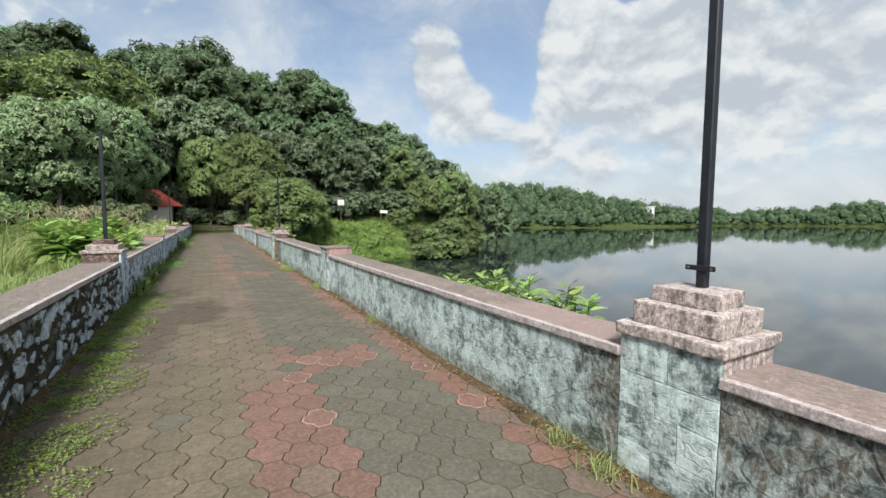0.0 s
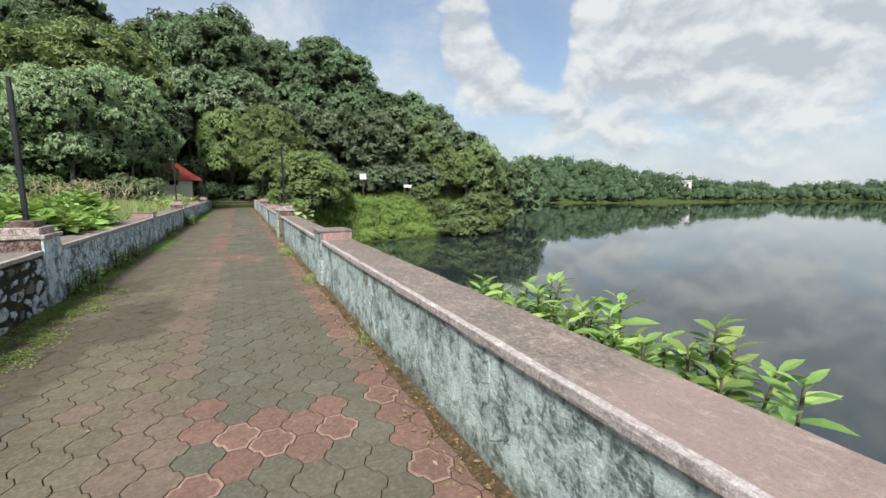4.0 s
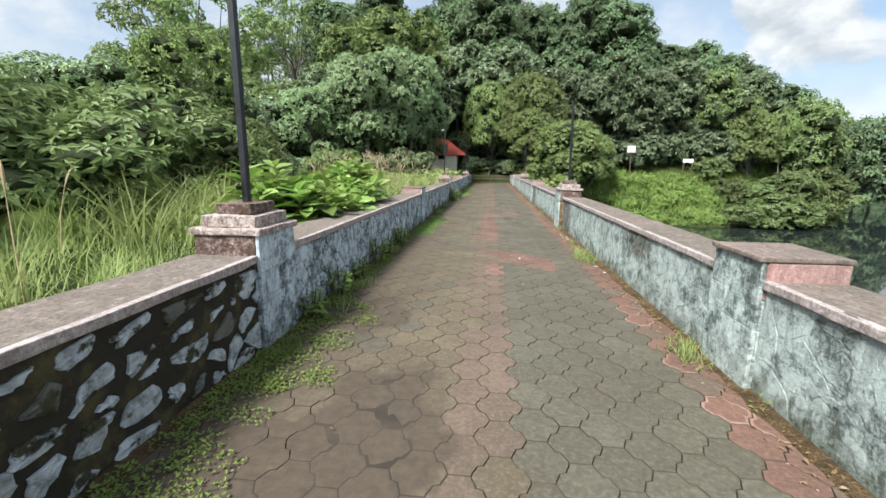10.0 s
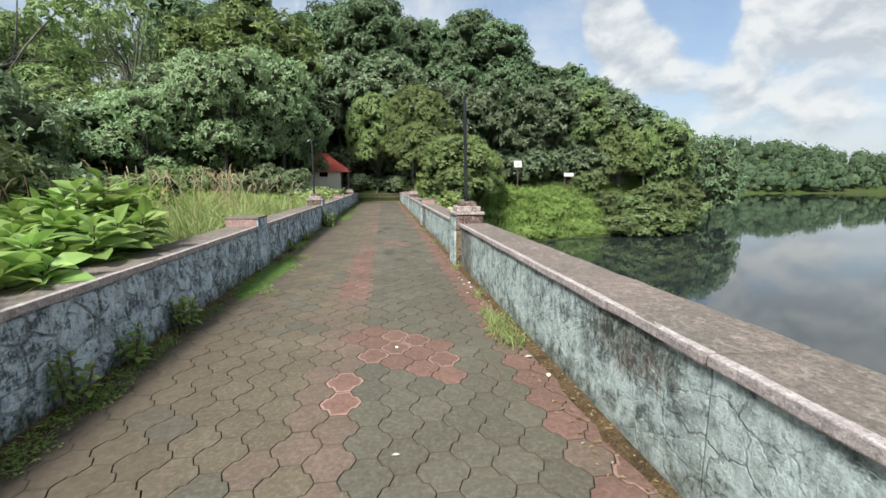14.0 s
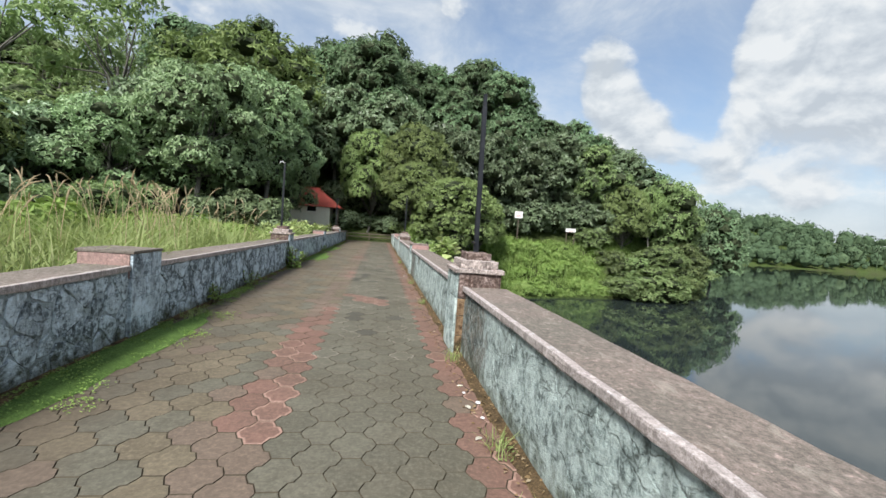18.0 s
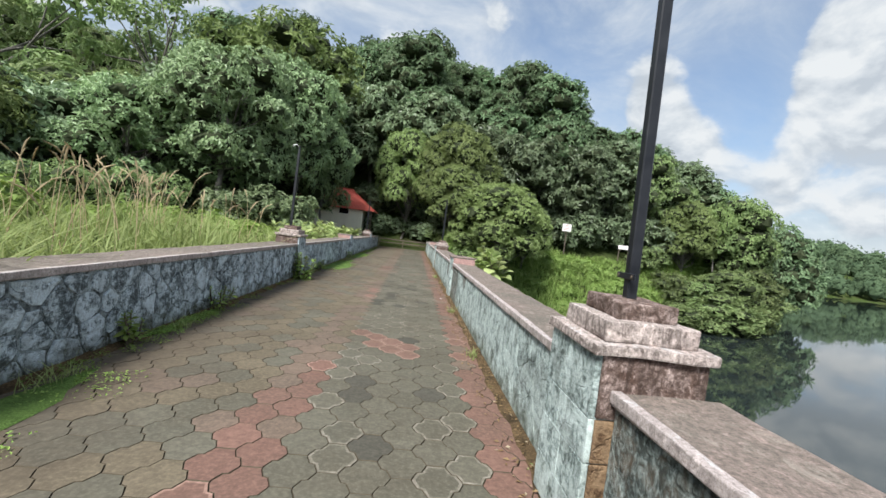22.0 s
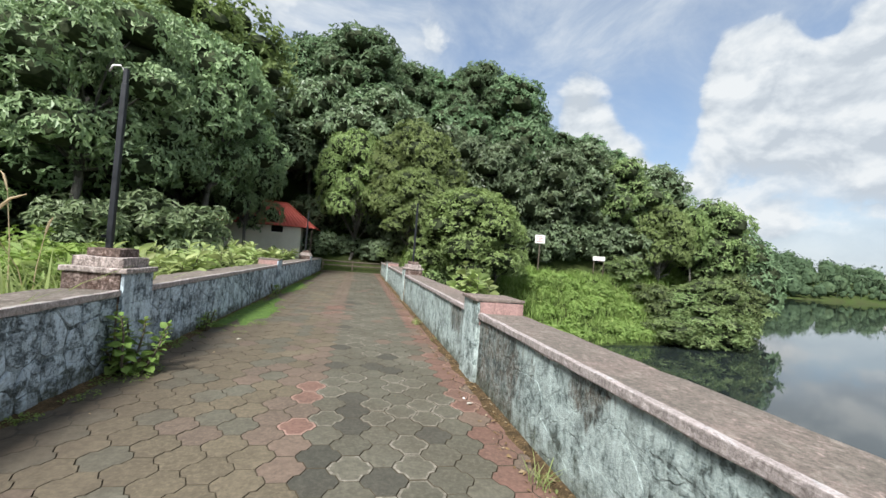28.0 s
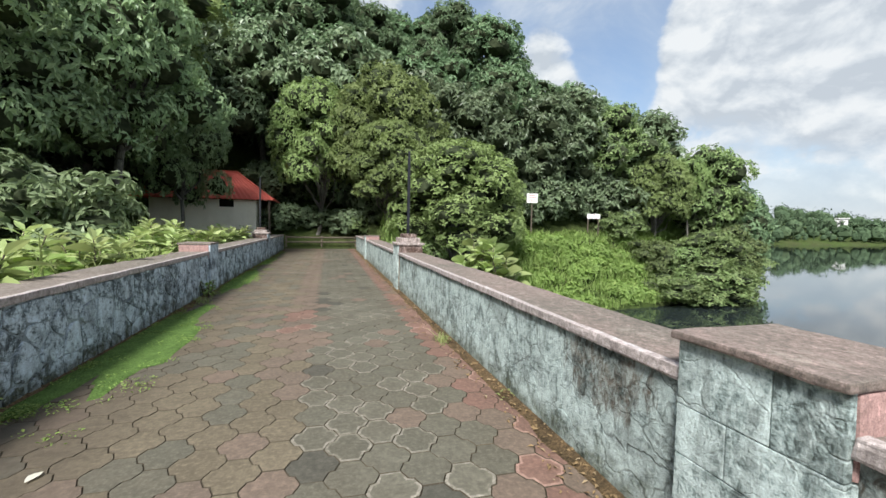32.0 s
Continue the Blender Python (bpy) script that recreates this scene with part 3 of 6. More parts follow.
# lake: turbid water, mirror-flat with faint ripples
m = Mat("lake_water", rough=0.03, spec=0.72)
m.b.inputs["IOR"].default_value = 1.45
n1, n2 = m.noise(0.35, 3.0, 0.5, m.mapped((1, 1, 1))), m.noise(2.6, 3.0, 0.5)
m.color(m.mix(m.noise(0.02, 3.0), (0.016, 0.022, 0.021), (0.024, 0.031, 0.030))).bump(m.math("ADD", n1, m.math("MULTIPLY", n2, 0.12)), 0.05, 0.05)
MAT["water"] = m.m

MAT["leaf_dark"] = leaf_mat("leaf_dark_green", (0.069, 0.104, 0.053), (0.165, 0.213, 0.117), 0.32, 0.20, (0.294, 0.343, 0.211), shine=0.30)
MAT["leaf_near"] = leaf_mat("leaf_near_green", (0.092, 0.138, 0.066), (0.218, 0.280, 0.142), 0.36, 0.20, (0.360, 0.420, 0.240), shine=0.22)
MAT["leaf_mid"] = leaf_mat("leaf_mid_green", (0.074, 0.116, 0.044), (0.178, 0.226, 0.090), 0.45, 0.24, (0.280, 0.310, 0.145))
MAT["leaf_olive"] = leaf_mat("leaf_olive_green", (0.105, 0.150, 0.050), (0.222, 0.280, 0.104), 0.5, 0.24, (0.32, 0.37, 0.16))
MAT["leaf_hill"] = leaf_mat("leaf_hill_green", (0.058, 0.096, 0.048), (0.140, 0.197, 0.102), 0.5, 0.22, (0.200, 0.250, 0.134))
MAT["leaf_yellow"] = leaf_mat("leaf_yellow_green", (0.090, 0.132, 0.044), (0.178, 0.230, 0.080), 0.5, 0.18, (0.27, 0.31, 0.12))
MAT["leaf_big"] = leaf_mat("leaf_broad_bright", (0.085, 0.145, 0.040), (0.205, 0.290, 0.082), 0.36, 0.30, (0.37, 0.43, 0.15))
MAT["leaf_pale"] = leaf_mat("leaf_pale_yellow", (0.150, 0.190, 0.070), (0.300, 0.345, 0.140), 0.45, 0.28, (0.42, 0.44, 0.20))
MAT["grass"] = leaf_mat("grass_blades", (0.150, 0.205, 0.068), (0.280, 0.335, 0.125), 0.55, 0.35, (0.43, 0.42, 0.23))
MAT["grass_rank"] = leaf_mat("rank_bank_grass", (0.092, 0.142, 0.036), (0.190, 0.252, 0.072), 0.55, 0.30, (0.31, 0.33, 0.13))
MAT["plume"] = leaf_mat("grass_plumes", (0.24, 0.17, 0.11), (0.36, 0.28, 0.19), 0.8, 0.3)
MAT["weed"] = leaf_mat("creeping_weed", (0.092, 0.156, 0.034), (0.196, 0.268, 0.068), 0.5, 0.25, (0.235, 0.260, 0.074))
MAT["dry_leaf"] = leaf_mat("fallen_leaf", (0.10, 0.062, 0.032), (0.24, 0.165, 0.085), 0.7, 0.2, (0.52, 0.47, 0.37))
MAT["pale_leaf"] = leaf_mat("bleached_leaf", (0.42, 0.38, 0.30), (0.66, 0.62, 0.52), 0.7, 0.2)
MAT["far_leaf"] = leaf_mat("far_woods", (0.040, 0.066, 0.034), (0.066, 0.098, 0.050), 0.85, 0.1, (0.085, 0.115, 0.056))


# ---------- mesh helpers ----------
def link_mesh(name, me, material, parent=None, label=""):
    ob = new(name, me)
    for mt in (material if isinstance(material, (list, tuple)) else [material]):
        me.materials.append(mt)
    if parent:
        ob.parent = parent
    if label:
        tagged(ob, label)
    return ob


def part(name, bm, material, parent=None, label=""):
    """Links a bmesh as one mesh object under a thing or a part."""
    me = bpy.data.meshes.new(name)
    bm.to_mesh(me)
    bm.free()
    return link_mesh(name, me, material, parent, label)


def part_np(name, V, F, material, parent=None, label="", smooth=False):
    me = bpy.data.meshes.new(name)
    me.from_pydata(np.asarray(V).tolist(), [], [list(f) for f in F] if not isinstance(F, np.ndarray) else F.tolist())
    if smooth:
        me.shade_smooth()
    me.update()
    return link_mesh(name, me, material, parent, label)


def empty(name, loc=(0, 0, 0)):
    e = new(name)
    e.location = loc
    e.empty_display_size = 0.2
    return e


def box(bm, x0, x1, y0, y1, z0, z1, bevel=0.0, seg=1):
    """Adds a box to bm, its edges bevelled."""
    t = bmesh.new()
    bmesh.ops.create_cube(t, size=1.0)
    for v in t.verts:
        v.co = Vector(((x0 + x1) / 2 + v.co.x * (x1 - x0), (y0 + y1) / 2 + v.co.y * (y1 - y0), (z0 + z1) / 2 + v.co.z * (z1 - z0)))
    if bevel:
        bmesh.ops.bevel(t, geom=t.edges[:], offset=bevel, segments=seg, affect="EDGES", profile=0.6)
    me = bpy.data.meshes.new("tmp")
    t.to_mesh(me)
    t.free()
    bm.from_mesh(me)
    bpy.data.meshes.remove(me)
    return bm


def rough_box(x0, x1, y0, y1, z0, z1, step=0.12, amp=0.008, bevel=0.015, seed=0.0):
    """A worn masonry block: bevelled, cut along its length and shaken a little."""
    bm = box(bmesh.new(), x0, x1, y0, y1, z0, z1, bevel, 2)
    for axis, lo, hi in ((0, x0, x1), (1, y0, y1), (2, z0, z1)):
        n = int((hi - lo) / step)
        for i in range(1, n):
            p, nm = Vector((0, 0, 0)), Vector((0, 0, 0))
            p[axis], nm[axis] = lo + (hi - lo) * i / n, 1
            bmesh.ops.bisect_plane(bm, geom=bm.verts[:] + bm.edges[:] + bm.faces[:], plane_co=p, plane_no=nm)
    for v in bm.verts:
        v.co += amp * Vector(noise.noise_vector(v.co * 5.0 + Vector((seed, seed, 0)))) + amp * 0.5 * Vector(noise.noise_vector(v.co * 17.0))
    return bm


def tube(pts, radii, sides=7):
    """Vertices and faces of a tapered round limb along pts."""
    V, F = [], []
    for i, (p, r) in enumerate(zip(pts, radii)):
        p = Vector(p)
        d = (Vector(pts[min(i + 1, len(pts) - 1)]) - Vector(pts[max(i - 1, 0)])).normalized()
        a = d.orthogonal().normalized()
        b = d.cross(a)
        for k in range(sides):
            t = 2 * math.pi * k / sides
            V.append(p + r * (math.cos(t) * a + math.sin(t) * b))
    for i in range(len(pts) - 1):
        for k in range(sides):
            F.append((i * sides + k, i * sides + (k + 1) % sides, (i + 1) * sides + (k + 1) % sides, (i + 1) * sides + k))
    F.append(tuple((len(pts) - 1) * sides + k for k in range(sides)))
    return [tuple(v) for v in V], F


def join_vf(parts):
    V, F = [], []
    for v, f in parts:
        o = len(V)
        V += [tuple(p) for p in v]
        F += [tuple(i + o for i in q) for q in f]
    return V, F


def unit(a):
    return a / np.maximum(np.linalg.norm(a, axis=1, keepdims=True), 1e-9)


def leaves_vf(pos, dirs, ups, length, width, fold=0.18, droop=0.15):
    """Leaves as folded lozenges: pos, direction, up side, length and width for each."""
    n = len(pos)
    d = unit(dirs)
    s = unit(np.cross(d, ups))
    u = np.cross(s, d)
    L, W = np.asarray(length).reshape(-1, 1), np.asarray(width).reshape(-1, 1)
    mid = pos + d * L * 0.45
    V = np.empty((n, 4, 3))
    V[:, 0] = pos
    V[:, 1] = mid + s * W * 0.5 + u * W * fold
    V[:, 2] = pos + d * L - u * L * droop
    V[:, 3] = mid - s * W * 0.5 + u * W * fold
    F = (np.arange(n) * 4)[:, None] + np.array([[0, 1, 2, 3]])
    return V.reshape(-1, 3), F


def big_leaves_vf(pos, dirs, ups, length, width, droop=0.35, fold=0.12):
    """Broad leaves near the path: three cross-ribs, folded along the midrib and bent down to the tip."""
    n = len(pos)
    d = unit(dirs)
    s = unit(np.cross(d, ups))
    u = np.cross(s, d)
    L, W = np.asarray(length).reshape(-1, 1), np.asarray(width).reshape(-1, 1)
    rows = [(0.0, 0.04), (0.22, 0.62), (0.48, 1.0), (0.75, 0.72), (1.0, 0.03)]
    V = np.empty((n, 15, 3))
    for i, (a, w) in enumerate(rows):
        c = pos + d * L * a - u * L * droop * a * a
        V[:, i * 3] = c + s * W * 0.5 * w + u * W * fold * w
        V[:, i * 3 + 1] = c
        V[:, i * 3 + 2] = c - s * W * 0.5 * w + u * W * fold * w
    q = []
    for i in range(4):
        a = i * 3
        q += [[a, a + 1, a + 4, a + 3], [a + 1, a + 2, a + 5, a + 4]]
    q = np.array(q)
    F = ((np.arange(n) * 15)[:, None, None] + q[None]).reshape(-1, 4)
    return V.reshape(-1, 3), F


def sphere_pts(rng, n):
    v = rng.normal(size=(n, 3))
    return unit(v)


ICO = {}


def ico(sub):
    if sub not in ICO:
        bm = bmesh.new()
        bmesh.ops.create_icosphere(bm, subdivisions=sub, radius=1.0)
        ICO[sub] = (np.array([v.co[:] for v in bm.verts]), [tuple(v.index for v in f.verts) for f in bm.faces])
        bm.free()
    return ICO[sub]


def crown_vf(rng, lobes, spacing, leaf, per=6, droop=0.5, flat=0.3, core=0.74, ragged=0.22):
    """A crown of leaf tufts on several lobes, with an uneven outline and gaps, and a shaded heart inside."""
    P, Nn = [], []
    lb = np.array(lobes)
    for i, (cx, cy, cz, rx, ry, rz) in enumerate(lobes):
        area = 4 * math.pi * ((rx * ry) ** 1.6 / 3 + (rx * rz) ** 1.6 / 3 + (ry * rz) ** 1.6 / 3) ** (1 / 1.6)
        n = int(area / spacing ** 2)
        s = sphere_pts(rng, n)
        s = s[s[:, 2] > -0.62]
        k = 1.0 + ragged * (rng.random(len(s)) - 0.6)
        p = np.array([cx, cy, cz]) + s * np.array([rx, ry, rz]) * k[:, None]
        keep = np.ones(len(p), bool)
        for j in range(len(lobes)):
            if j != i:
                q = (p - lb[j, :3]) / lb[j, 3:]
                keep &= (q ** 2).sum(1) > 0.72
        P.append(p[keep])
        Nn.append(unit(s[keep] / np.array([rx, ry, rz])))
    P, Nn = np.vstack(P), np.vstack(Nn)
    m = len(P)
    axis = unit(Nn + np.array([0, 0, flat]) + 0.35 * rng.normal(size=(m, 3)))
    ref = unit(np.cross(axis, rng.normal(size=(m, 3))))
    bi = np.cross(axis, ref)
    pos, dirs, ups, ln = [], [], [], []
    for k in range(per):
        a = 2 * math.pi * (k + rng.random(m) * 0.7) / per
        rad = ref * np.cos(a)[:, None] + bi * np.sin(a)[:, None]
        dd = rad + axis * (0.55 - 0.75 * rng.random((m, 1))) - np.array([0, 0, droop]) * rng.random((m, 1))
        pos.append(P + 0.12 * leaf * rng.normal(size=(m, 3)))
        dirs.append(dd)
        ups.append(axis + 0.2 * rng.normal(size=(m, 3)))
        ln.append(leaf * (0.65 + 0.7 * rng.random(m)))
    ln = np.concatenate(ln)
    V, F = leaves_vf(np.vstack(pos), np.vstack(dirs), np.vstack(ups), ln, ln * 0.46)
    out = [(V, F)]
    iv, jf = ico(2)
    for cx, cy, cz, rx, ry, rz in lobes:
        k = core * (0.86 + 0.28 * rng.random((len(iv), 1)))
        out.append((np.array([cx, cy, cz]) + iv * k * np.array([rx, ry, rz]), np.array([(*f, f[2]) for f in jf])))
    return out


def stack_np(parts):
    V = np.vstack([p[0] for p in parts])
    F, o = [], 0
    for v, f in parts:
        for q in np.asarray(f) + o:
            q = q.tolist()
            F.append(q if q[3] != q[2] else q[:3])
        o += len(v)
    return V, F


def limb(rng, a, b, r0, r1, n=5, wob=0.08, sides=7):
    a, b = np.array(a, float), np.array(b, float)
    L = np.linalg.norm(b - a)
    pts = [a + (b - a) * i / (n - 1) + (wob * L * rng.normal(size=3) * (0 < i < n - 1)) * np.array([1, 1, 0.4]) for i in range(n)]
    return tube(pts, [r0 + (r1 - r0) * i / (n - 1) for i in range(n)], sides)


def make_tree(seed, kind):
    """One tree at the origin: tapered trunk with limbs, and a crown of leaf tufts. Returns the thing."""
    rng = np.random.default_rng(seed)
    spec = {
        #          height, crown base, radius, lobes, lobe size, leaf, spacing, material, droop, trunk radius
        "mango":   (9.0, 2.2, 3.9, 27, 1.20, 0.345, 0.48, "leaf_dark", 0.9, 0.20),
        "near_mango": (9.0, 2.9, 3.9, 27, 1.20, 0.23, 0.315, "leaf_near", 0.9, 0.20),
        "olive":   (7.6, 0.7, 2.7, 30, 0.92, 0.17, 0.235, "leaf_olive", 0.3, 0.15),
        "tall":    (13.0, 4.5, 4.4, 26, 1.45, 0.48, 0.75, "leaf_hill", 0.5, 0.24),
        "hill":    (11.0, 3.0, 4.2, 24, 1.45, 0.47, 0.74, "leaf_hill", 0.6, 0.2),
        "thicket": (3.6, 0.1, 2.6, 13, 0.95, 0.34, 0.48, "leaf_dark", 0.6, 0.06),
        "light":   (10.0, 2.6, 3.8, 24, 1.25, 0.325, 0.48, "leaf_mid", 0.6, 0.18),
        "yellow":  (10.5, 6.6, 4.2, 19, 1.05, 0.27, 0.38, "leaf_yellow", 0.4, 0.17),
        "sparse":  (11.0, 4.0, 3.6, 15, 0.80, 0.28, 0.38, "leaf_mid", 0.5, 0.17),
        "bush":    (2.6, 0.2, 1.7, 12, 0.65, 0.17, 0.26, "leaf_mid", 0.6, 0.06),
        "shrub":   (2.6, 0.2, 1.8, 15, 0.62, 0.23, 0.28, "leaf_near", 0.9, 0.06),
    }[kind]
    H, base, R, nl, lr, leaf, sp, mat_name, droop, tr = spec
    lobes = []
    for i in range(nl):
        f = (i + 0.5) / nl
        a = 2.4 * i + rng.random() * 0.8
        z = base + (H - base - lr * 0.6) * (0.08 + 0.92 * f ** 0.85)
        prof = math.sin(math.pi * min(0.97, 0.16 + 0.80 * (z - base) / (H - base))) ** 0.7
        r = (R - lr * 0.6) * prof * (0.55 + 0.5 * rng.random())
        q = lr * (0.75 + 0.5 * rng.random())
        if kind == "olive":          # a rounded head: lobes over the upper part of an egg
            u = 1.0 - 1.5 * f
            r = (R - lr * 0.7) * math.sqrt(max(0.0, 1 - u * u)) * (0.85 + 0.25 * rng.random())
            z = base + 0.5 * (H - base) + u * (0.5 * (H - base) - lr * 0.6)
        lobes.append((r * math.cos(a), r * math.sin(a), z, q * 1.15, q * 1.15, q * 0.72))
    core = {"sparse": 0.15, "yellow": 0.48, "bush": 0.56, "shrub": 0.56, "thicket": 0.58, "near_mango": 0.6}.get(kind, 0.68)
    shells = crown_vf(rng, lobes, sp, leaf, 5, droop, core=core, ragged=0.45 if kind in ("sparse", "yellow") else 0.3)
    V, F = stack_np(shells)
    n_leaf = len(shells[0][1])
    limbs = []
    top = base + 0.45 * (H - base)
    bend = rng.normal(size=2) * 0.25
    mid = (bend[0], bend[1], base)
    limbs.append(limb(rng, (0, 0, -0.6), mid, tr, tr * 0.75, 5, 0.02))
    limbs.append(limb(rng, mid, (bend[0] * 2, bend[1] * 2, top), tr * 0.75, tr * 0.35, 5, 0.03))
    for lo in lobes:
        s = 0.15 + 0.7 * rng.random()
        st = (bend[0] * (1 + s), bend[1] * (1 + s), base * 0.8 + (top - base * 0.8) * s)
        limbs.append(limb(rng, st, lo[:3], tr * 0.36, tr * 0.10, 4, 0.07, 4))
    e = empty({"bush": "bush", "shrub": "shrub", "thicket": "thicket"}.get(kind, "tree"))
    Vt, Ft = join_vf(limbs)
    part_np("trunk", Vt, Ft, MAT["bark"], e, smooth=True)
    # Hearts get the shade-coloured material so gaps between tufts read dark.
    cr = part_np("crown", V, F, [MAT[mat_name], MAT["crown_shade"]], e)
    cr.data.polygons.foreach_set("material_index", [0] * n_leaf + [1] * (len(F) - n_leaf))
    return e


# ---------- lay of the land ----------
WATER = -3.6
SHORE = [(-60, 30), (2.2, 37.5), (6, 40.5), (12, 43.0), (18, 44.8), (24, 46.0), (29, 47.6), (32, 50.5), (34.5, 58.0), (37, 78.0), (46, 112.0), (75, 140.0), (110, 165.0), (170, 200.0)]


def shore_y(x):
    for (x0, y0), (x1, y1) in zip(SHORE, SHORE[1:]):
        if x <= x1:
            return y0 + (y1 - y0) * (x - x0) / (x1 - x0)
    return SHORE[-1][1] + (x - SHORE[-1][0]) * 0.9


def smooth(a, b, t):
    t = min(1.0, max(0.0, (t - a) / (b - a)))
    return t * t * (3 - 2 * t)


FAR = [(-180, 330, 14), (-60, 300, 20), (-25, 260, 30), (8, 200, 34), (30, 215, 30), (36, 230, 34), (43, 245, 34), (48, 255, 27), (52, 270, 20), (58, 320, 10), (64, 420, 6), (70, 480, 10), (75, 480, 18), (84, 450, 22), (92, 420, 28), (105, 380, 30), (130, 360, 24), (180, 330, 14)]


def far_profile(az):
    """Distance of the lake's far shore and the height of the hills behind it, by azimuth."""
    for (a0, r0, h0), (a1, r1, h1) in zip(FAR, FAR[1:]):
        if az <= a1:
            f = (az - a0) / (a1 - a0)
            return r0 + (r1 - r0) * f, h0 + (h1 - h0) * f
    return FAR[-1][1:]


def land(x, y):
    """Height of the ground."""
    # valley floor on the downstream side, dam, near bank and hill
    left = 0.42 - 5.0 * smooth(-6.5, -30, x) + 0.35 * noise.noise(Vector((x * 0.25, y * 0.25, 3)))
    left = left * (1 - smooth(40, 47, y))
    r = math.hypot(x, y)
    az = math.degrees(math.atan2(x, y))
    far_r, far_h = far_profile(az)
    farland = WATER - 1.5 + 2.0 * smooth(far_r - 6, far_r + 4, r) + far_h * smooth(far_r - 4, far_r + 110, r) * (0.8 + 0.5 * noise.noise(Vector((x * 0.006, y * 0.006, 0))))
    d = y - shore_y(x)
    bank = WATER - 2.2 + 2.3 * smooth(-1.6, 0.1, d) + 4.6 * smooth(-0.5, 6.0, d) + 0.25 * noise.noise(Vector((x * 0.5, y * 0.5, 7)))
    hill = 12.0 * smooth(46.0 + 3.5 * smooth(3.0, 9.0, x), 63.0, y) * (1 - 0.85 * smooth(12, 46, x)) * (1 - 0.4 * smooth(-14, -50, x))
    if x < -3.0:
        h = left + hill
    elif x > 2.05:
        h = max(bank + hill if d > -3 else -7.0, -7.0)
        k = smooth(2.05, 3.4, x)
        h = (-0.6) * (1 - k) * (1 - smooth(36, 40, y)) + h * (k + (1 - k) * smooth(36, 40, y)) if y < 40 else h
    else:
        h = -0.12 + hill
    if 2.05 < x < 5.2 and 30 < y < 37:          # a ledge of the upstream slope
        h = max(h, -0.9 - 4.0 * smooth(4.4, 5.2, x) - 4.0 * smooth(35.5, 37, y) - 4.0 * smooth(31.5, 30, y))
    if r > 120:
        f = smooth(120, 200, r)
        h = h * (1 - f) + farland * f
    return max(h, -9.0)


def build_ground():
    xs = np.concatenate([-np.geomspace(2600, 62, 34), np.linspace(-60, -14, 24), np.linspace(-13, 2.04, 28), np.linspace(2.06, 5, 10), np.linspace(5.6, 60, 70), np.geomspace(62, 2600, 70)])
    ys = np.concatenate([-np.geomspace(2600, 40, 30), np.linspace(-36, 30, 34), np.linspace(31, 90, 76), np.geomspace(92, 2600, 70)])
    V = [(x, y, land(x, y)) for y in ys for x in xs]
    n = len(xs)
    F = [(j * n + i, j * n + i + 1, (j + 1) * n + i + 1, (j + 1) * n + i) for j in range(len(ys) - 1) for i in range(n - 1)]
    g = part_np("ground", V, F, MAT["earth"], smooth=True)
    tagged(g, "grassy earth of the dam, banks and wooded hills", "ground", kind="structure")
    bm = bmesh.new()
    q = [bm.verts.new(p) for p in ((2.0, -2600, WATER), (2600, -2600, WATER), (2600, 1500, WATER), (2.0, 1500, WATER))]
    bm.faces.new(q)
    w = part("water", bm, MAT["water"])
    tagged(w, "calm grey-green lake water mirroring sky and trees", "water", kind="structure")


build_ground()

# ---------- the dam road: bed, walls, pillars ----------
XR, XL = 1.22, -2.47          # inner faces of the two parapets
TOP = 0.80                    # top of the coping
PITCH, P_LEN = 8.0, 0.60
RIGHT_Y = [-8.75 + PITCH * k for k in range(7)]
LEFT_Y = [-8.60 + PITCH * k for k in range(7)]
WALL_END = 45.5


def cells(rng, y0, y1, z0, z1, w, h):
    """Uneven stones in a wall panel: polygons in (y, z), each cut out by its neighbours."""
    seeds = []
    rows = max(1, round((z1 - z0) / h))
    for r in range(rows):
        n = max(1, round((y1 - y0) / w * (0.8 + 0.4 * rng.random())))
        for i in range(n):
            seeds.append((y0 + (y1 - y0) * (i + 0.5 + 0.62 * (rng.random() - 0.5) + 0.4 * (r % 2)) / n, z0 + (z1 - z0) * (r + 0.5 + 0.5 * (rng.random() - 0.5)) / rows))
    S = np.array(seeds)
    out = []
    keep_w = rng.uniform(0.6, 1.7, len(seeds))
    for i, (cy, cz) in enumerate(seeds):
        poly = [(y0, z0), (y1, z0), (y1, z1), (y0, z1)]
        dist = ((S[:, 0] - cy) ** 2 + (S[:, 1] - cz) ** 2)
        for j in np.argsort(dist)[1:14]:
            f = keep_w[i] / (keep_w[i] + keep_w[j])
            my, mz = cy + (S[j, 0] - cy) * f, cz + (S[j, 1] - cz) * f
            ny, nz = S[j, 0] - cy, S[j, 1] - cz
            new_poly = []
            for a, b in zip(poly, poly[1:] + poly[:1]):
                da = (a[0] - my) * ny + (a[1] - mz) * nz
                db = (b[0] - my) * ny + (b[1] - mz) * nz
                if da <= 0:
                    new_poly.append(a)
                if da * db < 0:
                    t = da / (da - db)
                    new_poly.append((a[0] + (b[0] - a[0]) * t, a[1] + (b[1] - a[1]) * t))
            poly = new_poly
            if len(poly) < 3:
                break
        if len(poly) >= 3:
            out.append(poly)
    return out


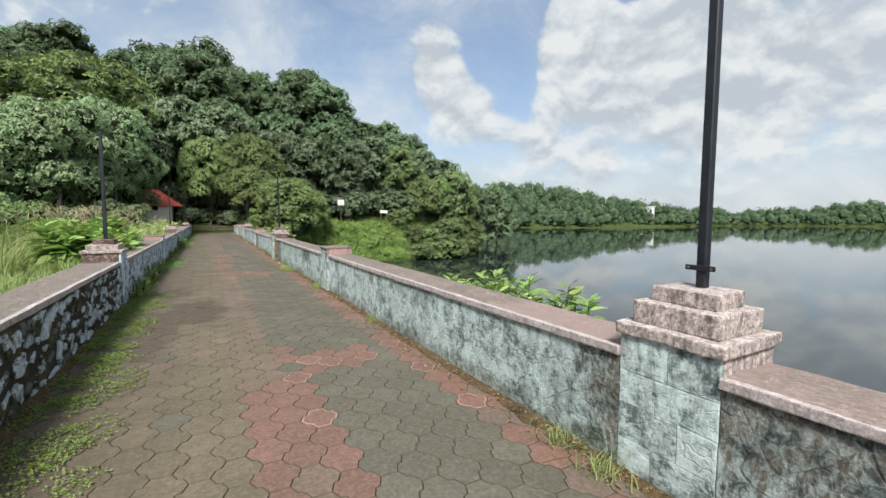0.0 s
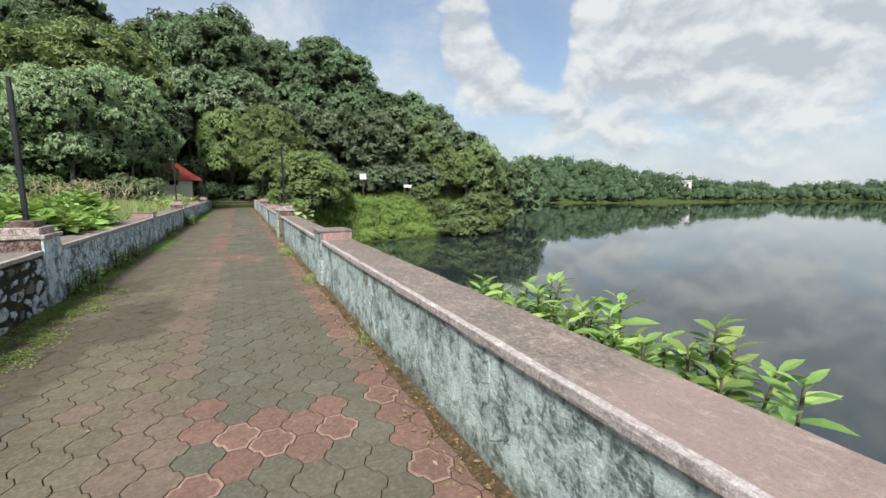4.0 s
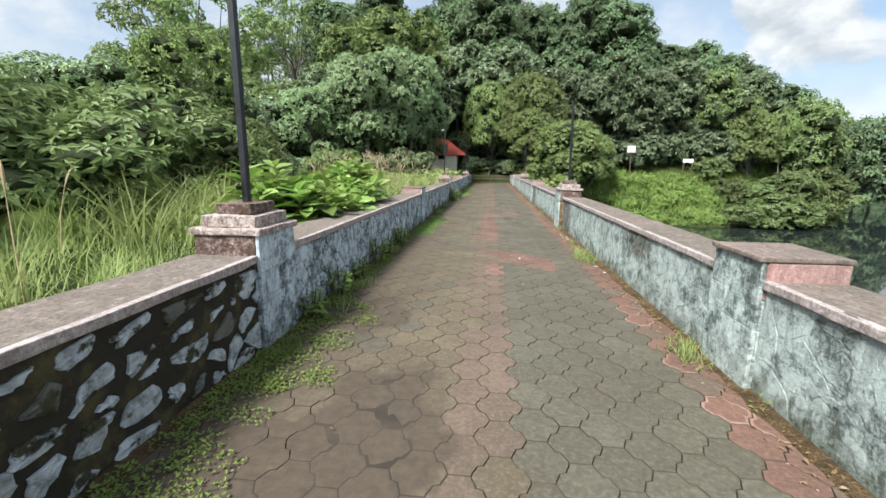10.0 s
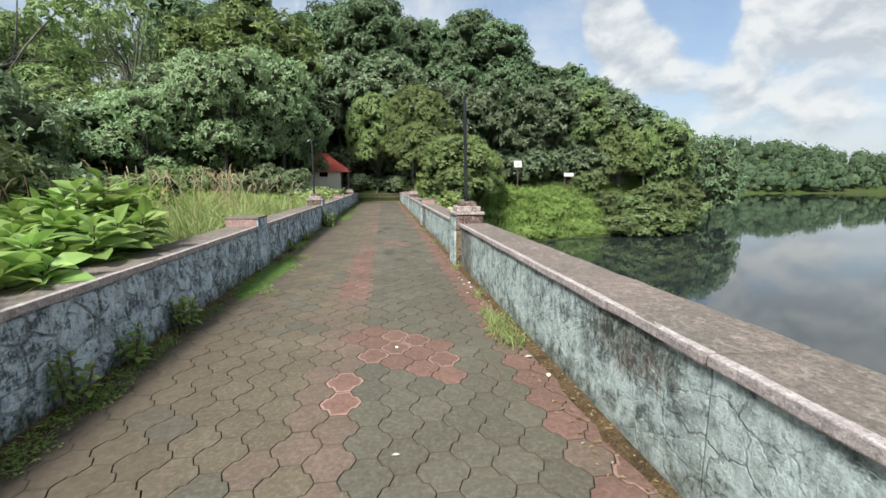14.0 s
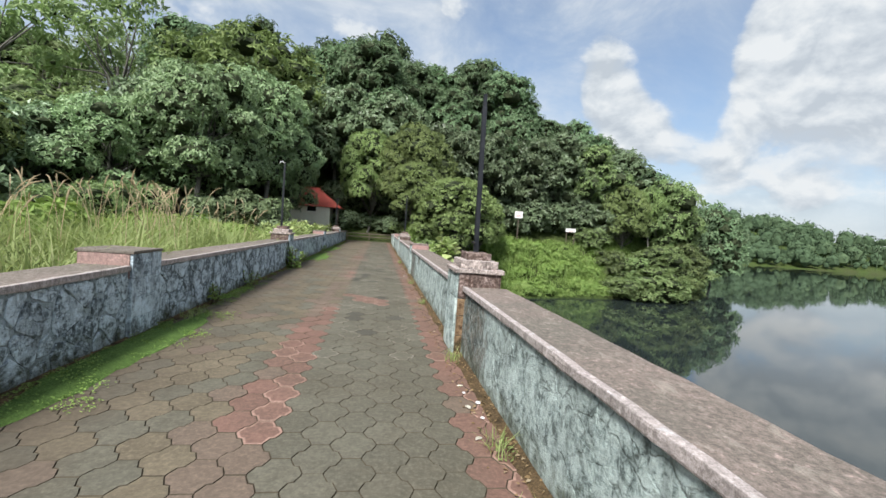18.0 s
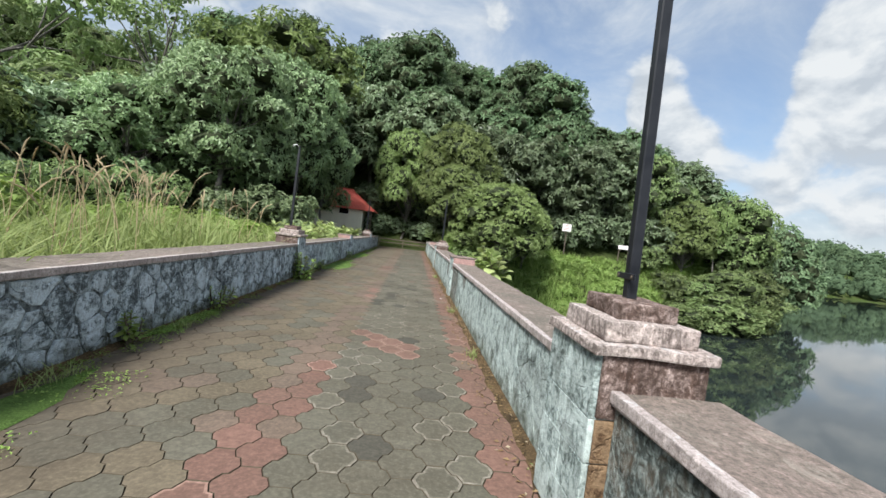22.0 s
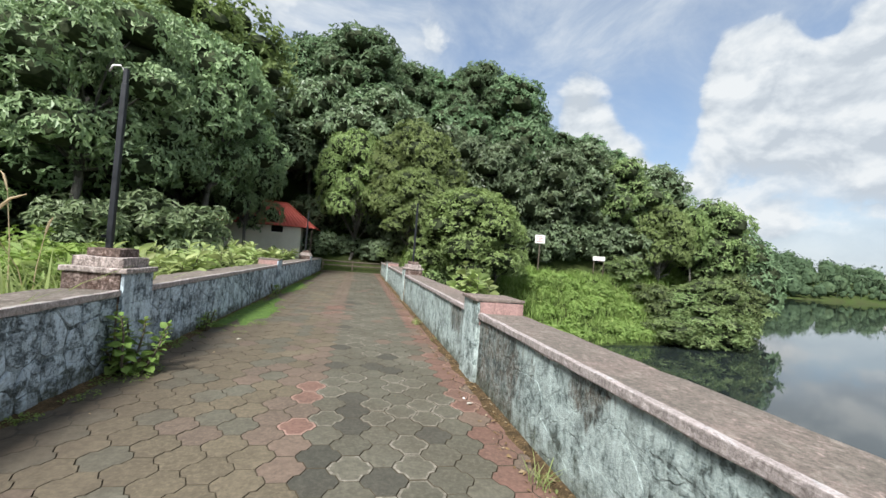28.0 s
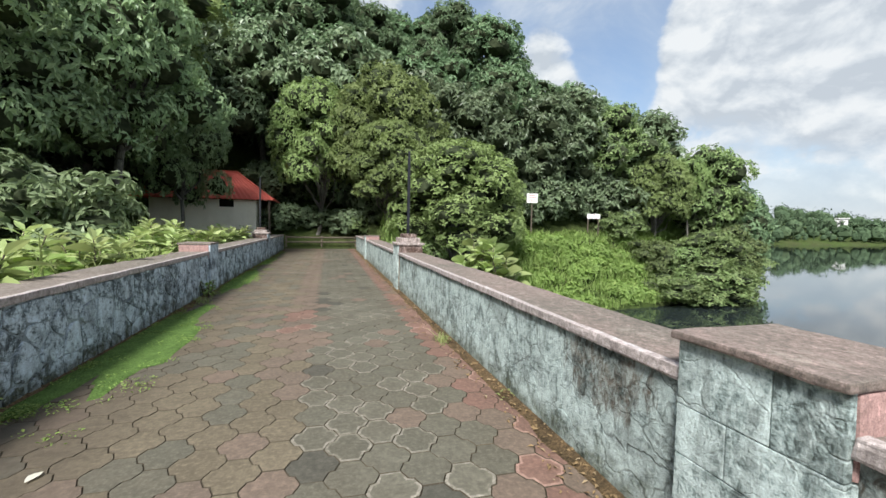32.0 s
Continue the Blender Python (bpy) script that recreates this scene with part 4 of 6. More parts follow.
def stone_mesh(rng, poly, x, side, gap, proud, rough=0.006):
    """One stone standing proud of the wall face at x; side: +1 faces +x."""
    c = np.mean(poly, axis=0)
    p = np.array(poly)
    # more points on the outline, rounded and shaken
    ring = []
    for a, b in zip(p, np.roll(p, -1, axis=0)):
        n = max(1, int(np.linalg.norm(b - a) / 0.09))
        ring += [a + (b - a) * k / n for k in range(n)]
    ring = np.array(ring)
    ring = 0.14 * np.roll(ring, 1, axis=0) + 0.72 * ring + 0.14 * np.roll(ring, -1, axis=0)
    d = ring - c
    L = np.linalg.norm(d, axis=1, keepdims=True)
    ring = c + d * np.maximum(0.2, (L - gap) / np.maximum(L, 1e-6)) + rough * 0.5 * rng.normal(size=ring.shape)
    n = len(ring)
    inner = c + (ring - c) * (0.80 if gap > 0.01 else 0.93)
    V = [(x - side * 0.012, a, b) for a, b in ring]
    V += [(x + side * proud * 0.7, a, b) for a, b in c + (ring - c) * (0.95 if gap > 0.01 else 0.985)]
    V += [(x + side * (proud + rough * rng.normal() * 0.4), a, b) for a, b in inner]
    V.append((x + side * (proud + 0.3 * rough), c[0], c[1]))
    F = []
    for k in range(n):
        k2 = (k + 1) % n
        for r in (0, 1):
            q = (r * n + k, r * n + k2, (r + 1) * n + k2, (r + 1) * n + k)
            F.append(q if side > 0 else q[::-1])
        q = (2 * n + k, 2 * n + k2, 3 * n)
        F.append(q if side > 0 else q[::-1])
    return V, F


def wall_bay(name, side, y0, y1, label, stone_w, stone_h, gap, proud, stone_mat, body_mat, cop_mat, seed):
    """A length of parapet between two pillars: body, stones, coping. side +1: on the left of the road, facing +x."""
    rng = np.random.default_rng(seed)
    xf = XL if side > 0 else XR
    xo = xf - side * 0.46
    lo, hi = min(xf, xo), max(xf, xo)
    body = part(name, rough_box(lo, hi, y0, y1, -0.5, TOP - 0.055, 0.4, 0.006, 0.01, seed), body_mat)
    tagged(body, label, "parapet wall", kind="structure")
    x_in, x_out = xf + side * 0.028, xo - side * 0.05
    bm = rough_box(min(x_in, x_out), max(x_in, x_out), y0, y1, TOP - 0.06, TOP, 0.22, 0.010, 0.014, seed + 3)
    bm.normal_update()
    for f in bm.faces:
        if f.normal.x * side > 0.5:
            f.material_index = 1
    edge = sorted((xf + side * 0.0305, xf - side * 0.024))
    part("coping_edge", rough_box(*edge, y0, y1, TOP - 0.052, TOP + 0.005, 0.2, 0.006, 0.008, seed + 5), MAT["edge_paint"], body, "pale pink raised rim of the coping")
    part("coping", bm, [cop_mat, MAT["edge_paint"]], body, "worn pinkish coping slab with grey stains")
    for poly in cells(rng, y0 + 0.005, y1 - 0.005, -0.02, TOP - 0.065, stone_w, stone_h):
        cy, cz = np.mean(poly, axis=0)
        g = gap
        if side < 0 and ((20.2 < cy < 22.2 and cz > 0.40) or 14.3 < cy < 15.3):
            g += 0.011
        if gap > 0.0055:
            ctr = np.mean(poly, axis=0)
            keep = rng.choice((0.5, 0.75, 0.9, 1.0))
            turn = rng.normal() * 0.25 + 0.35
            ca, sa = math.cos(turn), math.sin(turn)
            shape = np.array([[ca, -sa], [sa, ca]]) @ np.diag((rng.uniform(0.95, 1.3), rng.uniform(0.55, 0.85))) @ np.array([[ca, sa], [-sa, ca]])
            ring = []
            for q0, q1 in zip(poly, poly[1:] + poly[:1]):
                for f in (0.0, 0.33, 0.67):
                    q = np.array(q0) * (1 - f) + np.array(q1) * f
                    q = ctr + shape @ (q - ctr) * keep * rng.uniform(0.86, 1.05) * (0.93 if f == 0.0 else 1.0)
                    ring.append((float(np.clip(q[0], y0 + 0.004, y1 - 0.004)), float(np.clip(q[1], -0.03, TOP - 0.064))))
            poly = ring
        V, F = stone_mesh(rng, poly, xf, side, g, proud * (0.7 + 0.6 * rng.random() if proud > 0.003 else 1.0), 0.014 if gap > 0.0055 else 0.0 if proud < 0.0019 else 0.010)
        part_np("stone", V, F, stone_mat, body)
    return body


def pillar(side, y0, lamp, seed, dx=0.0):
    """A parapet pillar: coursed blocks under a cap; lamp pillars carry a stepped plinth."""
    left = side > 0
    xf = (XL if left else XR) + dx
    xi = xf + side * 0.045
    xo = xf - side * 0.50
    lo, hi = min(xi, xo), max(xi, xo)
    e = empty("lamp_pillar" if lamp else "pillar", ((lo + hi) / 2, y0 + P_LEN / 2, 0))
    worn = left or y0 > 10
    zt = 0.93 if not lamp else 0.965 if worn else 0.90
    t1, t2, t3 = (0.050, 0.150, 0.237) if worn else (0.070, 0.207, 0.302)
    mt = MAT["pillar_left"] if left else MAT["pillar"]

    def add(nm, bm, m_, label=""):
        ob = part(nm, bm, m_, e, label)
        ob.matrix_parent_inverse = Matrix.Translation(-e.location)
        return ob

    add("shaft", rough_box(lo + 0.012, hi - 0.012, y0 + 0.012, y0 + P_LEN - 0.012, -0.5, zt, 0.15, 0.006, 0.012, seed), mt)
    rng = random.Random(seed)
    zs = [0.0, 0.22, 0.45, 0.66, zt]
    for a, b in zip(zs, zs[1:]):
        cut = y0 + P_LEN * rng.choice((0.36, 0.48, 0.62))
        for c0, c1 in ((y0, cut), (cut, y0 + P_LEN)):
            ob = add("block", rough_box(xi - 0.03 if left else xi, xi if left else xi + 0.03, c0 + 0.0014, c1 - 0.0014, a + 0.0014, b - 0.0014, 0.1, 0.003, 0.005, seed + a * 9), mt)
        for end in (0, 1):
            yy = (y0 - 0.004, y0 + 0.05) if end == 0 else (y0 + P_LEN - 0.05, y0 + P_LEN + 0.004)
            bx = (lo + 0.032, hi - 0.002) if not left else (lo + 0.002, hi - 0.032)
            add("block", rough_box(*bx, *yy, a + 0.003, b - 0.003, 0.12, 0.006, 0.010, seed + 31 + a * 7), MAT["cap_worn" if y0 > 10 or left else "cap"] if lamp and a > 0.6 else MAT["rust"] if end == 0 and lamp and y0 > 10 else MAT["cap_pink"] if a > 0.6 and not lamp else mt)
    if lamp:
        ov = 0.03
        add("cap_lip", rough_box(lo - ov * 0.8, hi + ov, y0 - ov, y0 + P_LEN + ov, zt - 0.002, zt + t1, 0.1, 0.009, 0.012, seed + 6), MAT["cap"], "projecting pale lip of the cap")
        add("plinth", rough_box(lo + 0.05, hi - 0.04, y0 + 0.04, y0 + P_LEN - 0.04, zt + t1 - 0.002, zt + t2, 0.1, 0.008, 0.012, seed + 2), MAT["cap"])
        add("plinth_top", rough_box(lo + 0.13, hi - 0.11, y0 + 0.11, y0 + P_LEN - 0.11, zt + t2 - 0.002, zt + t3, 0.1, 0.008, 0.012, seed + 3), MAT["cap_worn"] if worn else MAT["cap"])
        lab = "stone pillar with stepped pink plinth, weathered and streaked"
    else:
        ov = 0.02
        add("cap_slab", rough_box(lo - 0.03, hi + ov * 0.5, y0 - 0.012, y0 + P_LEN + 0.012, zt, zt + 0.035, 0.1, 0.006, 0.010, seed + 1), MAT["coping_left"] if left else MAT["coping"], "thin worn grey-pink top slab")
        lab = "low stone pillar, pale limewash, flat salmon cap"
    tagged(e, lab, "pillar", group="landward parapet pillars" if left else "lakeside parapet pillars")
    return e


def lamp_pole(x, y, z0, z1, lean=(0.0, 0.0), hook=False):
    """A square black pole with a cross bracket; the lamp itself is gone."""
    e = empty("lamp_post", (x, y, z0))
    h = z1 - z0
    w = 0.028
    bm = bmesh.new()
    box(bm, -w, w, -w, w, 0, h - 0.16, 0.006)
    part("pole", bm, MAT["black"], e)
    bm = bmesh.new()
    box(bm, -w * 0.8, w * 0.8, -w * 0.8, w * 0.8, h - 0.165, h, 0.006)
    part("pole_tip", bm, MAT["black"], e)
    bm = bmesh.new()
    box(bm, -w - 0.010, -w, -0.088, 0.088, 0.105, 0.137, 0.003)
    br = part("bracket", bm, MAT["black"], e, "short flat iron bracket with bolt holes")
    for s in (-0.068, 0.068):
        t = bmesh.new()
        bmesh.ops.create_cone(t, cap_ends=True, segments=8, radius1=0.008, radius2=0.008, depth=0.006, matrix=pose(-w - 0.012, s, 0.121, 0, 90))
        part("bolt", t, MAT["post"], br)
    if hook:
        V, F = tube([(-0.02, 0, h - 0.02), (-0.06, 0, h + 0.03), (-0.13, 0, h + 0.02), (-0.16, 0, h - 0.05)], [0.010] * 4, 7)
        part_np("hook", V, F, MAT["sign"], e, "thin pale bent pipe at the pole top", smooth=True)
    e.rotation_euler = (radians(lean[0]), radians(lean[1]), 0)
    tagged(e, "black square iron lamp post without its lamp, on a pillar", "lamp post", group="lamp posts")
    return e


for k, y in enumerate(RIGHT_Y):
    pillar(-1, y, k % 2 == 1, 100 + k, {1: 0.04, 3: -0.07}.get(k, 0.0))
    y1 = RIGHT_Y[k + 1] if k + 1 < len(RIGHT_Y) else WALL_END
    if k == 2:          # an open joint runs down this length
        wall_bay("wall_right_8", -1, y + P_LEN, 9.095, "rubble parapet under pale green limewash, ending at a joint", 0.44, 0.28, 0.0003, 0.0014,
                 MAT["wall_right"], MAT["wall_right"], MAT["coping"], 52)
        y = 9.107 - P_LEN
    wall_bay("wall_right_%d" % (k + 1), -1, y + P_LEN, y1, "rubble parapet under pale green limewash with black stains", 0.44, 0.28, 0.0003, 0.0014,
             MAT["wall_right"], MAT["wall_right"], MAT["coping"], 40 + k)
for k, y in enumerate(LEFT_Y):
    pillar(1, y, k % 2 == 0, 200 + k)
    y1 = LEFT_Y[k + 1] if k + 1 < len(LEFT_Y) else WALL_END
    mossy = k <= 1
    wall_bay("wall_left_%d" % (k + 1), 1, y + P_LEN, y1,
             "dark mossy rubble parapet with pale bare stones" if mossy else "rubble parapet under blue-grey limewash, stained dark",
             0.31 if mossy else 0.30, 0.165 if mossy else 0.19, 0.006 if mossy else 0.0052 if k == 2 else 0.0034, 0.016 if mossy else 0.011,
             MAT["stone"] if mossy else MAT["wall_left"], MAT["mortar"] if mossy else MAT["wall_joint"], MAT["coping_left"], 70 + k)
for k, y in enumerate(RIGHT_Y):
    if k % 2 == 1:
        lamp_pole({1: 1.55, 3: 1.38}.get(k, 1.45), y + 0.30, 1.20, 3.15 if k < 5 else 3.0, (0.0, -1.0 if k == 3 else 0.0))
for k, y in enumerate(LEFT_Y):
    if k % 2 == 0:
        lamp_pole(-2.68 if k == 2 else -2.74, y + 0.30, 1.20, 3.10, hook=k == 4)


# ---------- the house, the bar, the signs ----------
def house():
    e = empty("house", (-6.5, 49.5, 0))

    def add(nm, bm, mt, par=e, label=""):
        ob = part(nm, bm, mt, par, label)
        if par is e:
            ob.matrix_parent_inverse = Matrix.Translation(-e.location)
        return ob

    x0, x1, y0, y1, zt = -9.4, -4.15, 48.0, 51.6, 2.62
    vx0, vx1, vz0, vz1 = -6.05, -5.30, 2.22, 2.60
    # front wall, left open for the vent; the other three closed
    bm = bmesh.new()
    box(bm, x0, vx0, y0, y0 + 0.2, -0.4, zt)
    box(bm, vx1, x1, y0, y0 + 0.2, -0.4, zt)
    box(bm, vx0, vx1, y0, y0 + 0.2, -0.4, vz0)
    add("wall", bm, MAT["plaster"], e, "cream plaster front wall with a small vent")
    for b in ((x0, x0 + 0.2, y0 + 0.2, y1), (x1 - 0.2, x1, y0 + 0.2, y1), (x0 + 0.2, x1 - 0.2, y1 - 0.2, y1)):
        add("wall", box(bmesh.new(), *b, -0.4, zt), MAT["plaster"])
    # Added black sheet behind the opening in place of the unlit room.
    bm = bmesh.new()
    box(bm, vx0, vx1, y0 + 0.12, y0 + 0.14, vz0, vz1)
    add("vent_pane", bm, MAT["void"])
    ex0, ex1, ey0, ey1, ez, rz = x0 - 0.85, x1 + 0.95, y0 - 0.28, y1 + 0.75, 2.66, 4.35
    ry = (ey0 + ey1) / 2
    rx0, rx1 = ex0 + 2.3, ex1 - 2.3

    def sheet(a, b, c, d_, n):
        """A corrugated slope between the eave a-b and the ridge d_-c."""
        V, F = [], []
        nn = n * 4
        for i in range(nn + 1):
            f = i / nn
            wv = 0.022 * math.cos(2 * math.pi * f * n)
            for g in range(5):
                g_ = g / 4
                p = (Vector(a).lerp(Vector(b), f)).lerp(Vector(d_).lerp(Vector(c), f), g_)
                V.append((p.x, p.y, p.z + wv * (1 - 0.6 * g_)))
        for i in range(nn):
            for g in range(4):
                F.append((i * 5 + g, (i + 1) * 5 + g, (i + 1) * 5 + g + 1, i * 5 + g + 1))
        return V, F

    slopes = [((ex0, ey0, ez), (ex1, ey0, ez), (rx1, ry, rz), (rx0, ry, rz), 26), ((ex1, ey0, ez), (ex1, ey1, ez), (rx1, ry, rz), (rx1, ry, rz), 18),
              ((ex1, ey1, ez), (ex0, ey1, ez), (rx0, ry, rz), (rx1, ry, rz), 26), ((ex0, ey1, ez), (ex0, ey0, ez), (rx0, ry, rz), (rx0, ry, rz), 18)]
    for s in slopes:
        V, F = sheet(*s)
        ob = part_np("roof_slope", V, F, MAT["roof"], e, "red corrugated roof sheet")
        ob.matrix_parent_inverse = Matrix.Translation(-e.location)
        so = ob.modifiers.new("thick", "SOLIDIFY")
        so.thickness = 0.02
    for a, b in (((rx0, ry, rz), (rx1, ry, rz)), ((ex1, ey0, ez), (rx1, ry, rz)), ((ex0, ey0, ez), (rx0, ry, rz))):
        V, F = tube([Vector(a) + Vector((0, 0, 0.03)), Vector(b) + Vector((0, 0, 0.03))], [0.05, 0.05], 6)
        ob = part_np("ridge_cap", V, F, MAT["roof"], e)
        ob.matrix_parent_inverse = Matrix.Translation(-e.location)
    for px, py in ((ex1 - 0.25, ey0 + 0.2), (ex1 - 0.25, ey1 - 0.2)):
        add("veranda_post", box(bmesh.new(), px - 0.05, px + 0.05, py - 0.05, py + 0.05, -0.3, ez, 0.008), MAT["post"])
    tagged(e, "small cream house with a red hipped roof", "house")


house()


def sign(x, y, z, w, h, post_h, lines, turn):
    e = empty("sign_board", (x, y, z - post_h))
    bm = box(bmesh.new(), -w / 2, w / 2, -0.02, 0.02, post_h - h / 2, post_h + h / 2, 0.006)
    part("board", bm, MAT["sign"], e)
    posts = (0.0,) if w < 0.8 else (-w * 0.4, w * 0.4)
    for px in posts:
        part("post", box(bmesh.new(), px - 0.035, px + 0.035, 0.02, 0.08, -0.5, post_h + h * 0.3, 0.006), MAT["post"], e)
    rng = random.Random(int(x * 10))
    for i in range(lines):
        zz = post_h + h * (0.30 - 0.6 * i / max(1, lines - 1)) if lines > 1 else post_h
        ww = w * rng.uniform(0.25, 0.36)
        part("text_bar", box(bmesh.new(), -ww, ww, -0.026, -0.0205, zz - h * 0.035, zz + h * 0.035), MAT["ink"], e)
    e.rotation_euler = (0, 0, radians(turn))
    tagged(e, "white notice board with faint red lines, on a post" if w < 0.8 else "low white notice board in the bank grass", "sign")


sign(12.9, 48.1, 3.40, 0.72, 0.62, 2.0, 4, -18)
sign(19.2, 50.3, 2.40, 0.95, 0.36, 1.1, 2, -22)


def road_bar():
    """Low pipe barrier across the far end of the road."""
    e = empty("road_barrier", (-0.6, 47.2, 0))
    for i, z in enumerate((0.36, 0.62)):
        V, F = tube([(-1.9, 0, z), (-0.6, 0.02, z - 0.01), (0.7, 0, z), (1.9, 0, z + 0.01)], [0.045] * 4, 8)
        part_np("rail", V, F, MAT["post"], e, smooth=True)
    for x in (-1.9, 0.0, 1.9):
        V, F = tube([(x, 0.06, -0.3), (x, 0.06, 0.7)], [0.05, 0.05], 8)
        part_np("post", V, F, MAT["post"], e, smooth=True)
    tagged(e, "low brown pipe barrier across the road end", "barrier")


road_bar()


# ---------- trees ----------
PROTO = {}


def plant_tree(kind, x, y, h, seed=0, wide=1.0, z=None, label=None):
    """Sets one tree of a kind, h metres high."""
    H0 = {"near_mango": 9.0, "mango": 9.0, "olive": 7.6, "tall": 13.0, "light": 10.0, "yellow": 10.5, "sparse": 11.0, "bush": 2.6, "shrub": 2.6, "hill": 11.0, "thicket": 3.6}[kind]
    variant = seed % (3 if kind in ("mango", "tall", "light", "hill") else 2)
    key = (kind, variant)
    s = h / H0
    zz = land(x, y) if z is None else z
    mtx = Matrix.Translation((x, y, zz - 0.1)) @ Matrix.Rotation(radians(seed * 67.0), 4, "Z") @ Matrix.Diagonal((s * wide, s * wide, s, 1))
    words = {"near_mango": "broad dark-green tree with drooping leaf tufts near the wall", "mango": "broad dark-green tree with drooping leaf tufts", "olive": "dense round olive-green tree with small leaves",
             "tall": "tall dark forest tree on the hillside", "light": "mid-green leafy tree on the bank", "yellow": "tree with bright yellow-green crown",
             "sparse": "tall thin-crowned tree with open branches", "bush": "leafy green bush on the bank", "shrub": "spreading shrub with large drooping grey-green leaves", "hill": "mid-green forest tree on the hillside", "thicket": "dark leafy thicket under the trees"}
    if key not in PROTO:
        PROTO[key] = make_tree(11 * len(PROTO) + 5, kind)
        ob = PROTO[key]
        ob.matrix_basis = mtx
        tagged(ob, words[kind], "bush" if kind in ("bush", "thicket", "shrub") else "tree")
    else:
        src = PROTO[key]
        keep = src.matrix_basis.copy()
        src.matrix_basis = Matrix()
        ob = copy_thing(src, mtx)
        src.matrix_basis = keep
    return ob


# centre: olive trees beside the road end
plant_tree("olive", -1.0, 48.8, 9.3, 0, 0.74)
plant_tree("olive", 3.1, 46.4, 9.1, 1, 0.90)
plant_tree("olive", 5.7, 42.4, 7.4, 3, 1.20)
plant_tree("olive", 2.9, 43.4, 5.5, 2, 1.00)
plant_tree("olive", 8.6, 45.2, 5.0, 3, 1.10)
# left of the road, from the house outwards
plant_tree("mango", -11.0, 46.8, 9.6, 1, 0.85)
plant_tree("near_mango", -7.7, 39.4, 10.2, 4, 0.82)
plant_tree("near_mango", -6.9, 44.6, 7.8, 1, 0.60, -0.25)
plant_tree("mango", -8.2, 53.2, 10.0, 4, 0.85)
plant_tree("shrub", -6.2, 33.3, 2.4, 0, 1.05)
plant_tree("shrub", -8.0, 33.0, 2.1, 1, 1.1)
plant_tree("near_mango", -9.6, 34.8, 8.8, 5, 0.9)
plant_tree("near_mango", -11.2, 37.0, 8.0, 0, 0.95)
plant_tree("near_mango", -13.2, 34.8, 7.8, 2, 1.05)
plant_tree("yellow", -10.3, 44.4, 14.4, 0, 1.0)
plant_tree("mango", -17.5, 33.5, 8.4, 3, 1.0)
plant_tree("mango", -13.5, 40.5, 10.5, 5, 0.95)
plant_tree("light", -19.0, 39.0, 10.5, 1, 1.0)
plant_tree("yellow", -19.0, 30.0, 8.6, 1, 1.1)
plant_tree("mango", -16.0, 25.5, 7.6, 1, 0.95)
plant_tree("light", -13.6, 21.0, 6.2, 2, 1.0)
plant_tree("near_mango", -12.4, 16.0, 4.9, 0, 1.15)
plant_tree("light", -18.0, 18.5, 6.2, 0, 1.1)
plant_tree("mango", -12.6, 10.6, 4.2, 2, 1.25)
plant_tree("sparse", -12.4, 11.4, 5.6, 0, 1.0)
plant_tree("light", -15.5, 5.0, 4.6, 1, 1.3)
plant_tree("sparse", -26.5, 43.0, 21.5, 1, 0.85)
plant_tree("sparse", -19.5, 45.0, 19.0, 0, 0.85)
plant_tree("sparse", -33.0, 44.5, 21.0, 0, 0.85)
plant_tree("tall", -15.0, 49.0, 15.0, 1)
plant_tree("sparse", -25.0, 30.0, 11.0, 0, 1.2)
plant_tree("light", -26.0, 24.0, 9.0, 2, 1.2)
plant_tree("mango", -24.0, 14.0, 8.0, 1, 1.2)
# behind the house and the road end: dark wood
plant_tree("mango", -4.6, 53.5, 9.5, 3, 0.95)
plant_tree("tall", -1.5, 57.0, 12.5, 0)
plant_tree("mango", -10.5, 53.0, 11.0, 2)
plant_tree("mango", 0.8, 51.6, 10.5, 4, 0.95)
plant_tree("mango", -3.4, 52.6, 10.5, 1, 0.85)
plant_tree("mango", 6.8, 50.5, 9.5, 0, 0.95)
# right bank
plant_tree("mango", 10.6, 51.6, 9.4, 1, 0.95)
plant_tree("mango", 14.4, 52.6, 9.2, 2, 1.0)
plant_tree("mango", 18.2, 53.0, 9.4, 4, 1.0)
plant_tree("light", 21.8, 52.4, 9.4, 0, 0.95)
plant_tree("mango", 25.0, 53.5, 8.6, 5, 1.0)
plant_tree("light", 29.6, 50.6, 9.8, 1, 0.92)
plant_tree("light", 32.0, 52.2, 8.4, 2, 0.80)
plant_tree("yellow", 27.2, 49.6, 8.6, 1, 0.52)
plant_tree("olive", 25.0, 50.2, 7.4, 1, 0.9)
for x, y, h, s in ((9.0, 48.6, 1.6, 0), (21.4, 50.2, 2.4, 1)):
    plant_tree("bush", x, y, h, s, 1.2)
for x, y, h, s in ((24.6, 47.6, 3.6, 0), (27.6, 48.2, 4.8, 1), (30.6, 50.0, 5.4, 2), (33.2, 54.4, 6.0, 0), (34.0, 59.0, 6.5, 1)):
    plant_tree("light", x, y, h + 0.8, s, 1.30, WATER - 0.4)
